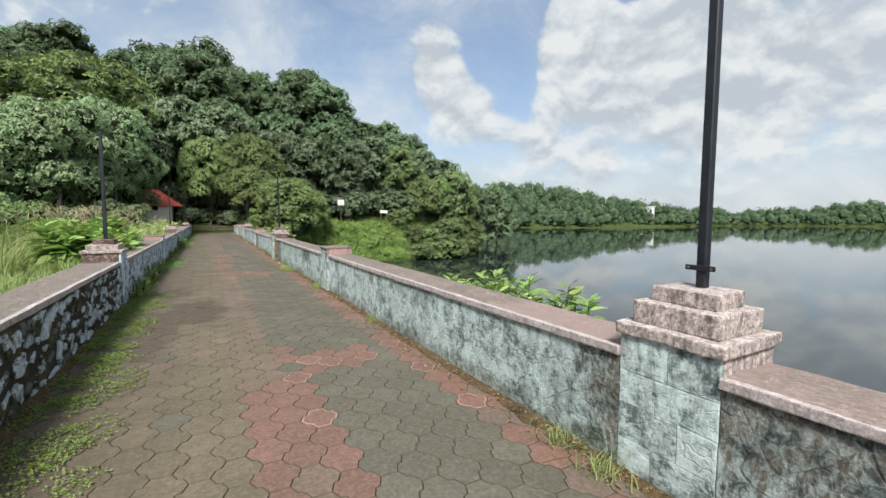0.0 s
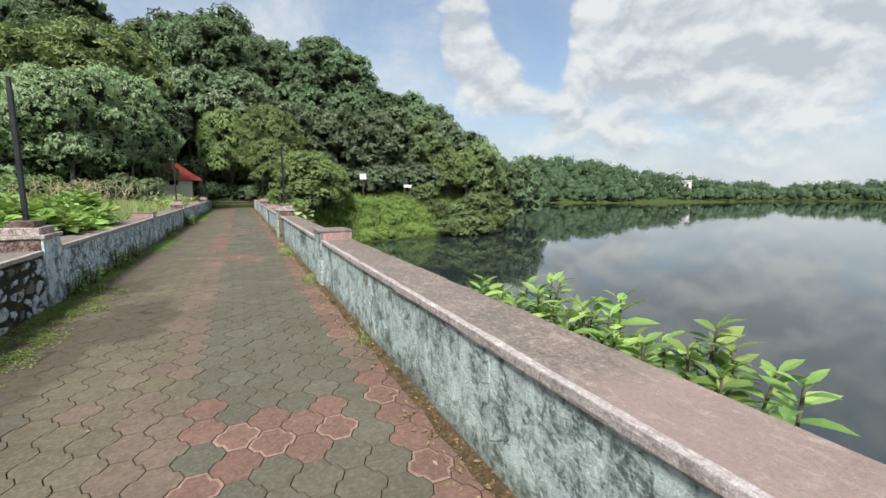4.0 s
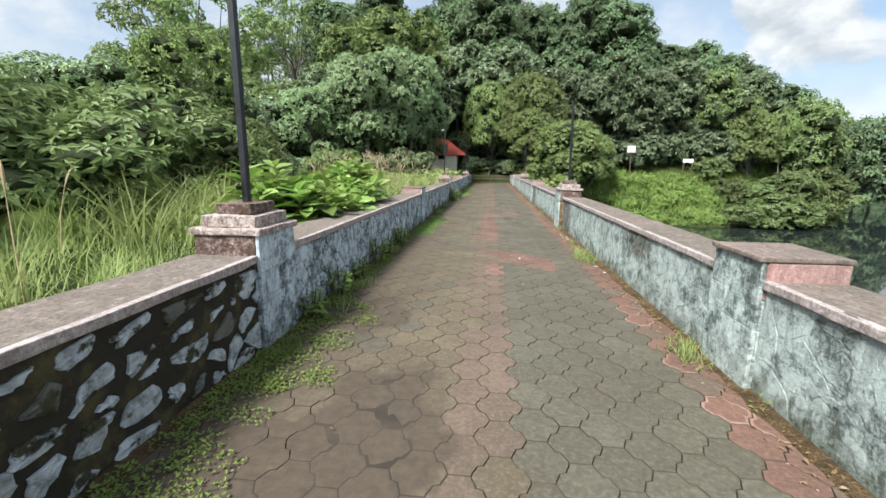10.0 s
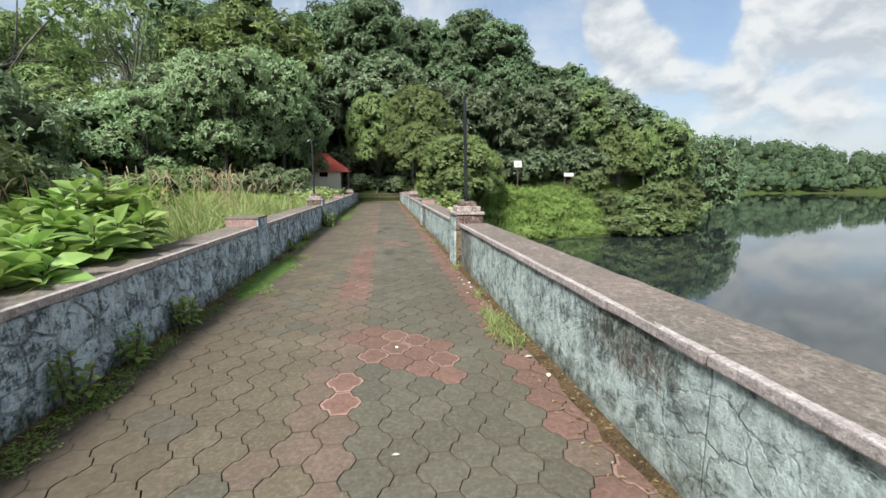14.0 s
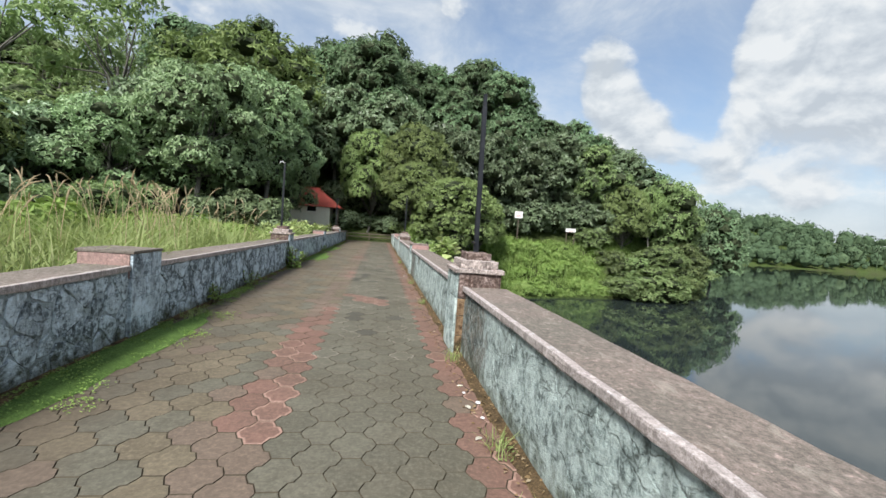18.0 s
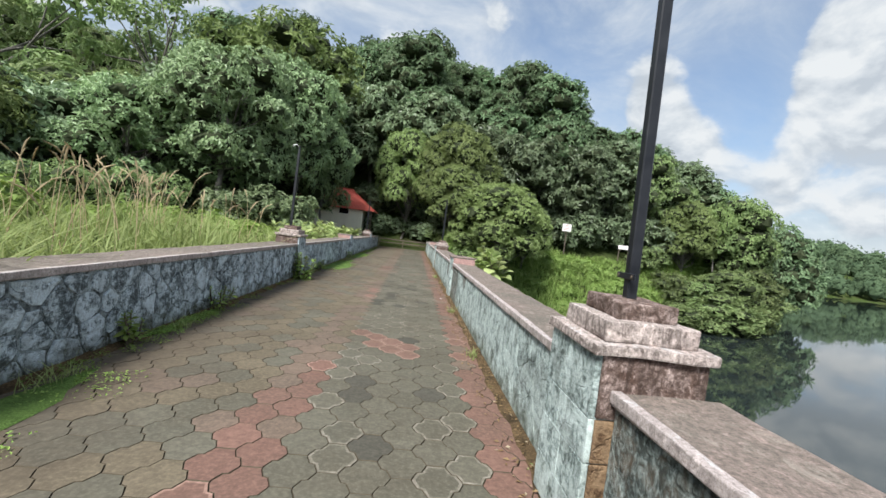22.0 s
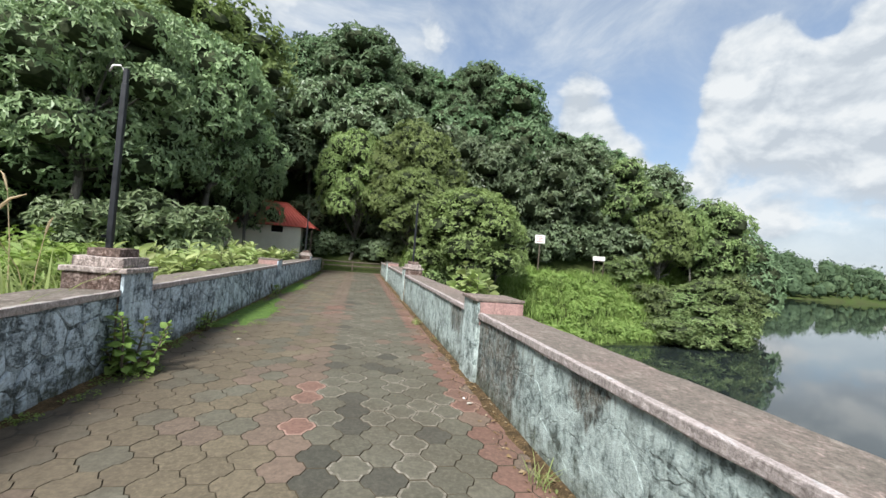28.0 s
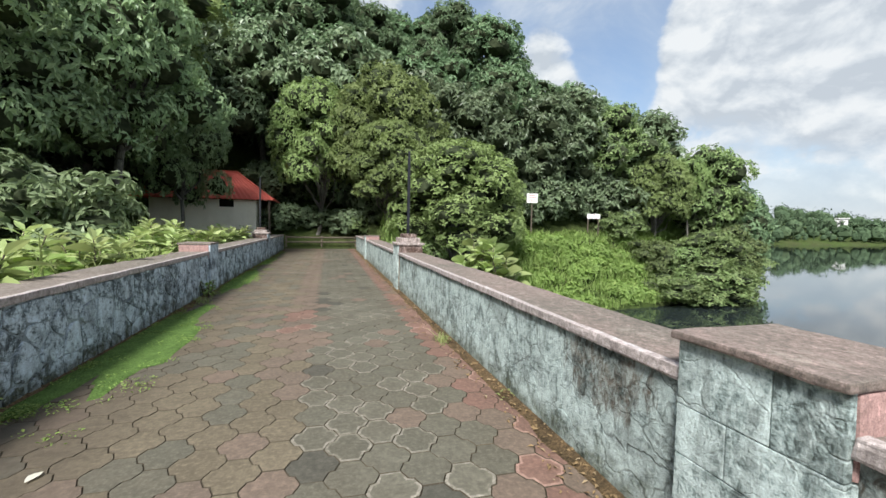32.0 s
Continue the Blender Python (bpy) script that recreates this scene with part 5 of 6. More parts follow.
# dark thicket along the foot of the wood
for x, y, h, s in ((-2.7, 49.2, 1.7, 1), (-0.9, 49.4, 1.5, 0), (1.0, 49.0, 1.6, 1), (2.9, 47.9, 2.0, 0), (4.6, 45.2, 1.9, 1), (6.6, 44.4, 1.6, 0), (-3.2, 51.2, 2.8, 1), (-1.2, 52.0, 3.0, 0), (0.8, 51.4, 2.8, 1), (2.3, 49.4, 2.6, 0), (-4.0, 57.0, 4.6, 0), (0.4, 57.6, 4.6, 1), (4.6, 56.4, 4.6, 0), (-3.4, 55.0, 3.6, 0), (-0.4, 54.4, 3.4, 1), (2.4, 52.6, 3.4, 0), (4.8, 49.8, 3.2, 1), (7.2, 48.9, 3.2, 0), (9.6, 50.9, 3.4, 1), (12.2, 51.2, 3.6, 0), (14.8, 51.4, 3.6, 1), (17.2, 52.2, 3.6, 0), (19.6, 52.6, 3.6, 1), (22.2, 51.6, 3.8, 0)):
    plant_tree("thicket", x, y, h, s, 1.0)
for x, y, h, s in ((8.2, 52.6, 4.4, 1), (11.4, 53.6, 4.6, 0), (14.6, 54.2, 4.6, 1), (18.0, 55.2, 4.8, 0), (21.4, 55.6, 4.6, 1), (5.2, 53.4, 4.4, 0), (1.2, 55.8, 4.2, 1),
                   (-11.5, 44.0, 3.4, 0), (-14.0, 38.0, 3.4, 1), (-13.5, 29.5, 3.0, 1), (-12.0, 25.5, 2.8, 0), (-11.5, 21.5, 2.6, 1)):
    plant_tree("thicket", x, y, h, s, 1.0)
for x, y, h, s in ((-10.4, 3.0, 2.6, 0), (-10.0, 6.0, 3.0, 1), (-9.8, 9.2, 3.2, 0), (-9.4, 12.4, 3.1, 1), (-9.0, 15.8, 2.8, 0), (-11.0, -0.5, 2.6, 1), (-11.4, -4.0, 2.6, 0), (-9.2, 4.6, 2.3, 1), (-8.8, 7.6, 2.4, 0), (-8.0, 10.6, 2.3, 1), (-7.6, 13.4, 2.2, 0)):
    plant_tree("bush", x, y, h, s, 1.35)
for j in range(7):          # bushes that hang over the water at the point
    x = 23.0 + 1.7 * j
    plant_tree("bush", x, shore_y(x) + 0.3, 2.4 + 0.5 * (j % 3), j, 1.6, WATER - 0.1)
plant_tree("yellow", -10.6, 17.6, 5.6, 0, 0.9)
# hillside: rows that climb to the skyline
SKYLINE = [(-60, 18.5), (-36, 20.0), (-19, 21.2), (-2, 23.4), (7, 21.4), (13.7, 22.2), (16.5, 17.6), (25, 17.2), (30.5, 13.6), (37, 11.8), (43, 9.6), (52, 9.5), (70, 8.0)]


def skyline(x):
    for (x0, z0), (x1, z1) in zip(SKYLINE, SKYLINE[1:]):
        if x <= x1:
            return z0 + (z1 - z0) * (x - x0) / (x1 - x0)
    return 8.0


rng = random.Random(7)
for y, xa, xb, step, share in ((54.5, -24, 26, 6.2, 0.74), (58.0, -32, 34, 6.8, 0.90), (61.5, -42, 46, 4.0, 1.0), (66.0, -46, 56, 6.4, 1.05)):
    x = xa
    while x < xb:
        f = (y - 12.0) / 48.0
        yy = y + rng.uniform(-1.4, 1.4)
        xx = x + rng.uniform(-1.2, 1.2)
        top = 1.5 + (skyline(xx / f) - 1.5) * f * min(share, 1.0) * rng.uniform(0.86, 1.03)
        h = top - land(xx, yy)
        if h > 3.5:
            kind = rng.choice(("tall", "hill", "tall", "hill"))
            if xx < -24:
                kind = rng.choice(("sparse", "sparse", "sparse", "light"))
            h = min(h, 14.5)
            plant_tree(kind, xx, yy, h, rng.randrange(60), rng.uniform(0.8, 1.0) * (13.0 / max(h, 9.0)) ** 0.4)
        x += step
# bushes by the left parapet and on the bank
for x, y, h, s in ((-10.6, 30.5, 2.6, 1), (-8.5, 24.0, 1.9, 0), (-9.5, 19.0, 2.2, 1),
                   (-9.8, 14.0, 2.4, 0), (-10.2, 9.5, 2.4, 1), (3.6, 41.5, 2.1, 1), (9.4, 47.6, 2.6, 0), (22.5, 48.0, 2.6, 1), (26.0, 47.6, 2.4, 0), (31.5, 53.2, 2.8, 1),
                   (4.4, 47.2, 2.3, 1), (1.9, 48.6, 1.6, 0), (-1.0, 51.5, 1.6, 1), (-2.8, 52.6, 2.0, 0)):
    plant_tree("bush", x, y, h, s, 1.0)


# ---------- far woods ----------
def far_mesh(rng, P, S, k, leaf, core):
    """Distant trees as one mesh: each a dome of leafy clumps round a shaded heart."""
    n = len(P)
    s = sphere_pts(rng, n * k)
    s[:, 2] = np.abs(s[:, 2]) * 1.1 - 0.15
    Sk = np.repeat(S, k)
    c = np.repeat(P, k, 0) + np.array([0, 0, 1.15]) * Sk[:, None] + s * Sk[:, None] * (0.75 + 0.4 * rng.random((n * k, 1)))
    q = Sk * leaf * (0.6 + 0.8 * rng.random(n * k))
    V, F = leaves_vf(c - s * 0.2, np.cross(s, rng.normal(size=s.shape)) + 0.2 * s, s, q, q * 0.9)
    iv, jf = ico(1)
    cv = (P[:, None] + np.array([0, 0, 1.0]) * S[:, None, None] * 1.05 + iv[None] * (S[:, None, None] * np.array([0.86, 0.86, 1.0]) * core) * (0.85 + 0.3 * rng.random((n, len(iv), 1)))).reshape(-1, 3)
    cf = ((np.arange(n) * len(iv))[:, None, None] + np.array(jf)[None]).reshape(-1, 3)
    return part_np("far_woods", np.vstack([V, cv]), F.tolist() + (cf + len(V)).tolist(), MAT["far_leaf"])


def far_woods():
    rng = np.random.default_rng(3)
    P, S = [], []
    while len(P) < 4200:
        az = rng.uniform(-30, 132)
        r0 = far_profile(az)[0]
        r = r0 + 2 + 145 * rng.random() ** 1.25
        if 50.0 < az < 59.5 and r < r0 + 13:          # open meadows by the water
            continue
        x, y = r * math.sin(radians(az)), r * math.cos(radians(az))
        P.append((x, y, land(x, y)))
        S.append((1.3 + 3.4 * rng.random() ** 2.4) * (1.0 + r / 1800))
    for i in range(1000):           # the wooded near shore beyond the inlet
        x = rng.uniform(36, 175)
        y = shore_y(x) + 0.2 + 75 * rng.random() ** 2.2
        P.append((x, y, max(land(x, y), WATER)))
        S.append(1.1 + 2.5 * rng.random() ** 1.6)
    P, S = np.array(P), np.array(S)
    tagged(far_mesh(rng, P[:4200], S[:4200], 34, 0.24, 0.86), "dense green woods on the hills across the lake", "woods", kind="stuff")
    tagged(far_mesh(rng, P[4200:], S[4200:], 120, 0.155, 0.70), "low green woods along the winding lake shore", "woods", kind="stuff")
    # palms on the skyline
    parts = []
    for i in range(44):
        az = rng.uniform(42, 64)
        r0 = far_profile(az)[0]
        r = r0 + rng.uniform(15, 75)
        x, y = r * math.sin(radians(az)), r * math.cos(radians(az))
        z = land(x, y)
        h = rng.uniform(6.5, 9.5)
        parts.append(tube([(x, y, z), (x + 0.4, y, z + h)], [0.22, 0.14], 5))
        a = np.linspace(0, 2 * math.pi, 10)[:-1] + rng.random()
        dirs = np.stack([np.cos(a), np.sin(a), rng.uniform(0.2, 1.1, 9)], 1)
        lv, lf = leaves_vf(np.repeat([[x + 0.4, y, z + h]], 9, 0), dirs, np.repeat([[0, 0, 1.0]], 9, 0), np.full(9, 2.9), np.full(9, 0.7), 0.1, 0.75)
        parts.append((lv, lf.tolist()))
    V, F = join_vf(parts)
    tagged(part_np("far_palms", V, F, MAT["far_leaf"]), "coconut palms among the woods across the lake", "palms", kind="stuff")


far_woods()


def far_house(az, extra, w, h, label):
    r0, _ = far_profile(az)
    r = r0 + extra
    x, y = r * math.sin(radians(az)), r * math.cos(radians(az))
    z = land(x, y)
    e = empty("far_house", (x, y, z))
    part("wall", box(bmesh.new(), -w / 2, w / 2, -4, 4, -3, h), MAT["sign"], e)
    bm = bmesh.new()
    box(bm, -w / 2 - 0.6, w / 2 + 0.6, -4.6, 4.6, h, h + 0.5, 0.1)
    part("roof", bm, MAT["sign"], e)
    for i in range(3):
        xx = -w * 0.33 + w * 0.33 * i
        part("window", box(bmesh.new(), xx - 0.7, xx + 0.7, -4.05, -4.0, h * 0.35, h * 0.75), MAT["void"], e)
    e.rotation_euler = (0, 0, radians(-az))
    tagged(e, label, "house")


far_house(54.8, 62, 15, 7.5, "distant white flat-roofed house among palms")


# ---------- grasses and low plants ----------
def blades(rng, P, h, w, lean, n_seg=3):
    """Grass blades rooted at P: bent strips that narrow to the tip."""
    n = len(P)
    a = rng.uniform(0, 2 * math.pi, n)
    d = np.stack([np.cos(a), np.sin(a), np.zeros(n)], 1)
    side = np.stack([-np.sin(a), np.cos(a), np.zeros(n)], 1)
    H = (h * (0.55 + 0.6 * rng.random(n)))[:, None]
    Ln = (lean * rng.random(n))[:, None] * H
    W = (w * (0.7 + 0.6 * rng.random(n)))[:, None]
    V = np.empty((n, 2 * n_seg + 1, 3))
    for i in range(n_seg):
        f = i / n_seg
        c = P + np.array([0, 0, 1.0]) * H * (f - 0.25 * f * f * (lean > 0.5)) + d * Ln * f * f
        V[:, 2 * i] = c - side * W * (1 - 0.55 * f) * 0.5
        V[:, 2 * i + 1] = c + side * W * (1 - 0.55 * f) * 0.5
    V[:, -1] = P + np.array([0, 0, 1.0]) * H * (0.82 if lean > 0.5 else 1.0) + d * Ln
    q = [[2 * i, 2 * i + 1, 2 * i + 3, 2 * i + 2] for i in range(n_seg - 1)]
    F4 = ((np.arange(n) * (2 * n_seg + 1))[:, None, None] + np.array(q)[None]).reshape(-1, 4)
    t = 2 * (n_seg - 1)
    F3 = (np.arange(n) * (2 * n_seg + 1))[:, None] + np.array([[t, t + 1, 2 * n_seg]])
    return V.reshape(-1, 3), F4.tolist() + F3.tolist()


def field(name, rng, spots, h, w, lean, spread, per, material, label, cat):
    """A stand of grass: clumps at spots (x, y, height factor)."""
    P, Hs = [], []
    for x, y, f in spots:
        a = rng.normal(size=(per, 2)) * spread
        P.append(np.stack([x + a[:, 0], y + a[:, 1], np.full(per, land(x, y) - 0.05)], 1))
        Hs.append(np.full(per, h * f))
    P, Hs = np.vstack(P), np.concatenate(Hs)
    ok = (P[:, 0] < XL - 0.52) | (P[:, 0] > XR + 0.55)
    V, F = blades(rng, P[ok], Hs[ok], w, lean)
    tagged(part_np(name, V, F, material), label, cat, kind="stuff")


rng = np.random.default_rng(21)
spots = []
for i in range(2500):
    x = -3.05 - 6.5 * rng.random() ** 1.4
    y = rng.uniform(-5, 34)
    f = (0.74 + 0.55 * noise.noise(Vector((x * 0.9, y * 0.7, 1.0)))) * rng.uniform(0.4, 1.4)
    if 8.4 < y < 15.2 and x > -4.4:
        f *= 0.45
    if y < 9:
        f *= 0.40 if x > -4.6 else 0.46
    if 15.5 < y < 24:
        f *= 0.92
    if y > 25:
        f *= 0.7
    spots.append((x, y, f))
low = [q for q in spots if q[1] < 9.4]
spots = [q for q in spots if q[1] >= 9.4]
field("short_grass", rng, low, 1.25, 0.013, 1.2, 0.16, 24, MAT["grass"], "short fine light-green grass behind the landward parapet", "grass")
field("grass_verge", rng, spots, 1.08, 0.025, 1.35, 0.14, 18, MAT["grass"], "tall light-green grass behind the landward parapet", "grass")
spots = []
for i in range(1750):
    x = rng.uniform(2.6, 34.0)
    d = rng.random() ** 0.9 * 5.2
    y = shore_y(x) + 0.15 + d
    f = 0.40 + 0.5 * smooth(0, 3, d) + 0.5 * noise.noise(Vector((x * 0.7, y * 0.7, 5.0)))
    if 14 < x < 24 and d > 2.5:
        f *= 0.5
    spots.append((x, y, max(0.25, f)))
field("bank_grass", rng, spots, 1.05, 0.05, 0.9, 0.28, 22, MAT["grass_rank"], "rank bright green grass on the lake bank", "grass")


def creepers(name, spots, seed, leaf, material, label):
    """Low mounds of creeper leaves on the bank."""
    rng = np.random.default_rng(seed)
    parts = []
    for x, y, r, h in spots:
        z = land(x, y)
        lobes = [(x, y, z + 0.1, r, r, h), (x + 0.5 * r, y - 0.3 * r, z, 0.7 * r, 0.7 * r, 0.7 * h)]
        parts += crown_vf(rng, lobes, 0.26, leaf, 5, 0.2, 0.8, 0.8, 0.4)
    V, F = stack_np(parts)
    tagged(part_np(name, V, F, material), label, "creepers", kind="stuff")


rb = random.Random(77)
spots = []
for i in range(110):
    x = rb.uniform(3.5, 34.0)
    d = 0.5 + rb.random() * 4.2
    spots.append((x, shore_y(x) + d, rb.uniform(0.45, 0.95), rb.uniform(0.25, 0.6)))
creepers("bank_creepers", spots, 55, 0.26, MAT["grass_rank"], "mounds of bright green creeper on the lake bank")
spots = [(-3.6 - 3.0 * rb.random(), rb.uniform(24.5, 43.0), rb.uniform(0.4, 0.8), rb.uniform(0.3, 0.55)) for i in range(40)]
spots += [(-6.5 - 4.0 * rb.random(), rb.uniform(-4, 40.0), rb.uniform(0.6, 1.1), rb.uniform(0.4, 0.9)) for i in range(40)]
creepers("verge_creepers", spots, 56, 0.22, MAT["weed"], "pale green undergrowth on the landward verge")
spots = [(-3.9 - 1.6 * rng.random(), rng.uniform(6.6, 9.2), rng.uniform(0.7, 1.2)) for i in range(5)] + [(-4.4 - 2.5 * rng.random(), rng.uniform(0.5, 6.5), rng.uniform(0.5, 0.8)) for i in range(4)] + [(-3.7 - 1.0 * rng.random(), rng.uniform(24.6, 29.5), rng.uniform(0.55, 0.8)) for i in range(20)]
field("reeds", rng, spots, 1.15, 0.020, 1.2, 0.05, 16, MAT["grass"], "tall arching reed clumps on the landward verge", "reeds")
# plumes over the tall grass
spots = [(-3.4 - 3.6 * rng.random(), rng.uniform(15.5, 24.5), 1.0) for i in range(120)] + [(-3.8 - 5 * rng.random(), rng.uniform(1, 9), 1.0) for i in range(14)]
parts = []
for x, y, f in spots:
    h = rng.uniform(0.8, 1.35)
    z = land(x, y)
    lx, ly = rng.normal() * 0.16, rng.normal() * 0.16
    parts.append(tube([(x, y, z), (x + lx * 0.4, y + ly * 0.4, z + h * 0.6), (x + lx, y + ly, z + h)], [0.006, 0.005, 0.003], 4))
    parts.append(tube([(x + lx, y + ly, z + h), (x + lx * 1.25, y + ly * 1.25, z + h + 0.10), (x + lx * 1.5, y + ly * 1.5, z + h + 0.18), (x + lx * 1.9, y + ly * 1.9, z + h + 0.23)], [0.004, 0.013, 0.012, 0.003], 5))
V, F = join_vf(parts)
tagged(part_np("grass_plumes", V, F, MAT["plume"]), "buff seed plumes standing over the grass", "grass", kind="stuff")


def broadleaf(name, x, y, z, h, n_stems, leaf, seed, mat_name, label, spread=0.28, group="", bare=0.40, level=0.45, wide=0.48, count=20):
    """A leafy plant: stems that each carry rosettes of broad leaves."""
    rng = np.random.default_rng(seed)
    e = empty(name, (x, y, z))
    for s in range(n_stems):
        a = 2 * math.pi * s / n_stems + rng.random()
        r = spread * (0.3 + 0.9 * rng.random()) if n_stems > 1 else 0.0
        hh = h * (1.07 - level * rng.random())
        base = np.array([0.3 * r * math.cos(a), 0.3 * r * math.sin(a), -0.15])
        tip = np.array([r * math.cos(a), r * math.sin(a), hh])
        tv, tf = limb(rng, base, tip, 0.014, 0.007, 5, 0.02)
        st = part_np("stem", tv, tf, MAT["post"], e)
        m = count
        f = np.linspace(bare, 1.0, m)
        ang = np.arange(m) * 2.4 + rng.random()
        up = (f - bare) / (1 - bare)
        pos = base + (tip - base) * f[:, None]
        dirs = np.stack([np.cos(ang), np.sin(ang), 0.05 + 1.1 * up ** 2], 1) + 0.15 * rng.normal(size=(m, 3))
        ln = leaf * (1.0 - 0.45 * up ** 3) * (0.75 + 0.5 * rng.random(m))
        lv, lf = big_leaves_vf(pos, dirs, np.repeat([[0, 0, 1.0]], m, 0) + 0.3 * rng.normal(size=(m, 3)), ln, ln * wide)
        part_np("leaves", lv, lf, MAT[mat_name], st)
    tagged(e, label, "plant", group=group)
    return e


i = 0
for y in np.arange(10.0, 13.3, 0.52):
    for x in (-3.28, -3.85):
        hs = (0.95 + 0.35 * math.sin(y * 1.3 + x)) * (1.0 if y < 13.4 else 0.75)
        broadleaf("broadleaf_plant", x + 0.14 * math.sin(7 * y), float(y) + 0.1 * math.cos(9 * x), land(x, float(y)), hs - 0.06, 6, 0.38, 300 + i, "leaf_big",
                  "bright green broad-leaved plant behind the landward parapet", 0.34, "broad-leaved plants", wide=0.60, count=24)
        i += 1
for y, zt in ((1.15, 1.02), (1.55, 0.97), (2.0, 1.03), (2.45, 0.99), (2.85, 0.94), (3.4, 0.90)):
    broadleaf("lakeside_shrub", 2.15 + 0.08 * math.sin(9 * y), y, -0.5, zt + 0.34, 6, 0.23, 400 + i, "leaf_big", "bright young shrub growing up over the lakeside parapet", 0.30, "lakeside shrubs", 0.66, 0.22, 0.38, 24)
    i += 1
for x, y, h in ((3.5, 32.8, 2.0), (3.9, 33.5, 2.3), (4.2, 32.7, 1.9)):
    broadleaf("broadleaf_sapling", x, y, land(x, y), h - 0.15, 4, 0.56, 500 + i, "leaf_pale", "sapling with large round bright green leaves by the lake", 0.42, "saplings", wide=0.78, count=13)
    i += 1
for x, y, h in ((-3.3, 24.8, 0.9), (-3.6, 25.8, 1.0), (-3.35, 27.0, 0.95), (-3.8, 28.2, 1.05), (-3.4, 29.4, 0.95), (-3.7, 30.8, 1.0), (-3.4, 32.2, 0.95), (-3.9, 33.6, 1.05), (-3.5, 35.2, 0.95), (-3.6, 37.0, 1.0), (-3.5, 39.0, 1.0), (-3.8, 41.0, 1.0)):
    broadleaf("fern_plant", x, y, land(x, y), h - 0.28, 5, 0.36, 600 + i, "leaf_pale", "pale green leafy undergrowth behind the landward parapet", 0.4, "undergrowth")
    i += 1
broadleaf("coping_weed", 1.75, 31.95, TOP - 0.02, 0.30, 3, 0.16, 700, "weed", "small leafy weed rooted on the coping", 0.15)


def weeds(name, spots, seed, leaf, label, material, dens=60, low=0.05):
    """A mat of creeping weed: small leaves lifted from the ground, at (x, y, radius)."""
    rng = np.random.default_rng(seed)
    P = []
    for x, y, r in spots:
        n = int(dens * r * r / 0.04)
        a, q = rng.uniform(0, 2 * math.pi, n), r * np.sqrt(rng.random(n))
        P.append(np.stack([x + q * np.cos(a), y + q * np.sin(a), 0.008 + low * rng.random(n) * (1.1 - q / r)], 1))
    P = np.vstack(P)
    P = P[(P[:, 0] > XL + 0.03) & (P[:, 0] < XR - 0.01)]
    n = len(P)
    a = rng.uniform(0, 2 * math.pi, n)
    dirs = np.stack([np.cos(a), np.sin(a), 0.15 + 0.7 * rng.random(n)], 1)
    ln = leaf * (0.6 + 0.8 * rng.random(n))
    V, F = leaves_vf(P, dirs, np.repeat([[0, 0, 1.0]], n, 0) + 0.3 * rng.normal(size=(n, 3)), ln, ln * 0.6)
    tagged(part_np(name, V, F, material), label, "weeds", kind="stuff")


rg = random.Random(5)
spots = []
for i in range(330):          # along the foot of the landward wall
    y = rg.uniform(-4, 44)
    dense = 1.0 if y < 9 else 0.62
    spots.append((XL + 0.05 + rg.random() ** 2 * (0.5 if y < 8.6 else 0.22), y, rg.uniform(0.08, 0.2) * dense))
for i in range(110):          # a loose mat in front of it
    spots.append((XL + 0.1 + rg.random() * 0.40, rg.uniform(-1.0, 8.4), rg.uniform(0.07, 0.15)))
for i in range(60):           # runners that reach out over the paving
    y = rg.uniform(0.5, 8.2)
    spots.append((XL + 0.35 + rg.random() * 0.42, y, rg.uniform(0.07, 0.16)))
for i in range(70):           # rank clumps against the wall
    spots.append((XL + 0.06 + rg.random() * 0.16, rg.uniform(4.5, 13.2), rg.uniform(0.10, 0.18)))
spots += [(-2.2, 23.2, 0.20), (-2.25, 23.45, 0.24), (-2.3, 20.5, 0.18), (-2.3, 16.9, 0.16)]
weeds("wall_weeds", spots, 31, 0.023, "creeping green weeds along the foot of the landward wall", MAT["weed"], 170)
broadleaf("wall_weed", -2.28, 23.35, 0.12, 0.46, 8, 0.115, 701, "weed", "large leafy weed growing from a pillar foot", 0.30, bare=0.12, wide=0.8)
broadleaf("wall_weed", -2.33, 12.2, 0.12, 0.26, 4, 0.10, 702, "weed", "leafy weed growing from the landward wall foot", 0.2)
for j, (yy, hh) in enumerate(((8.2, 0.22), (8.9, 0.28), (9.7, 0.2), (10.6, 0.3), (11.3, 0.22), (17.6, 0.2), (19.4, 0.24), (25.6, 0.2), (30.9, 0.22))):
    broadleaf("wall_weed", XL + 0.12, yy, 0.10, hh, 4, 0.085, 710 + j, "weed", "leafy weed growing from the landward wall foot", 0.16)
spots = [(1.05 + 0.1 * rg.random(), y, rg.uniform(0.05, 0.10)) for y in (-0.2, 0.1, 0.4, 7.0, 7.9, 8.1, 15.1, 15.9, 13.0, 18.4, 21.0, 25.5, 27.2)] + [(1.0, 11.6, 0.20), (1.05, 11.95, 0.17), (1.02, 11.3, 0.18), (0.98, 12.15, 0.12), (0.98, 7.85, 0.13), (1.05, 7.6, 0.12), (1.1, 4.3, 0.1)]
weeds("verge_weeds", spots, 32, 0.03, "yellow-green grass tufts at the foot of the lakeside wall", MAT["grass"], 110, 0.12)


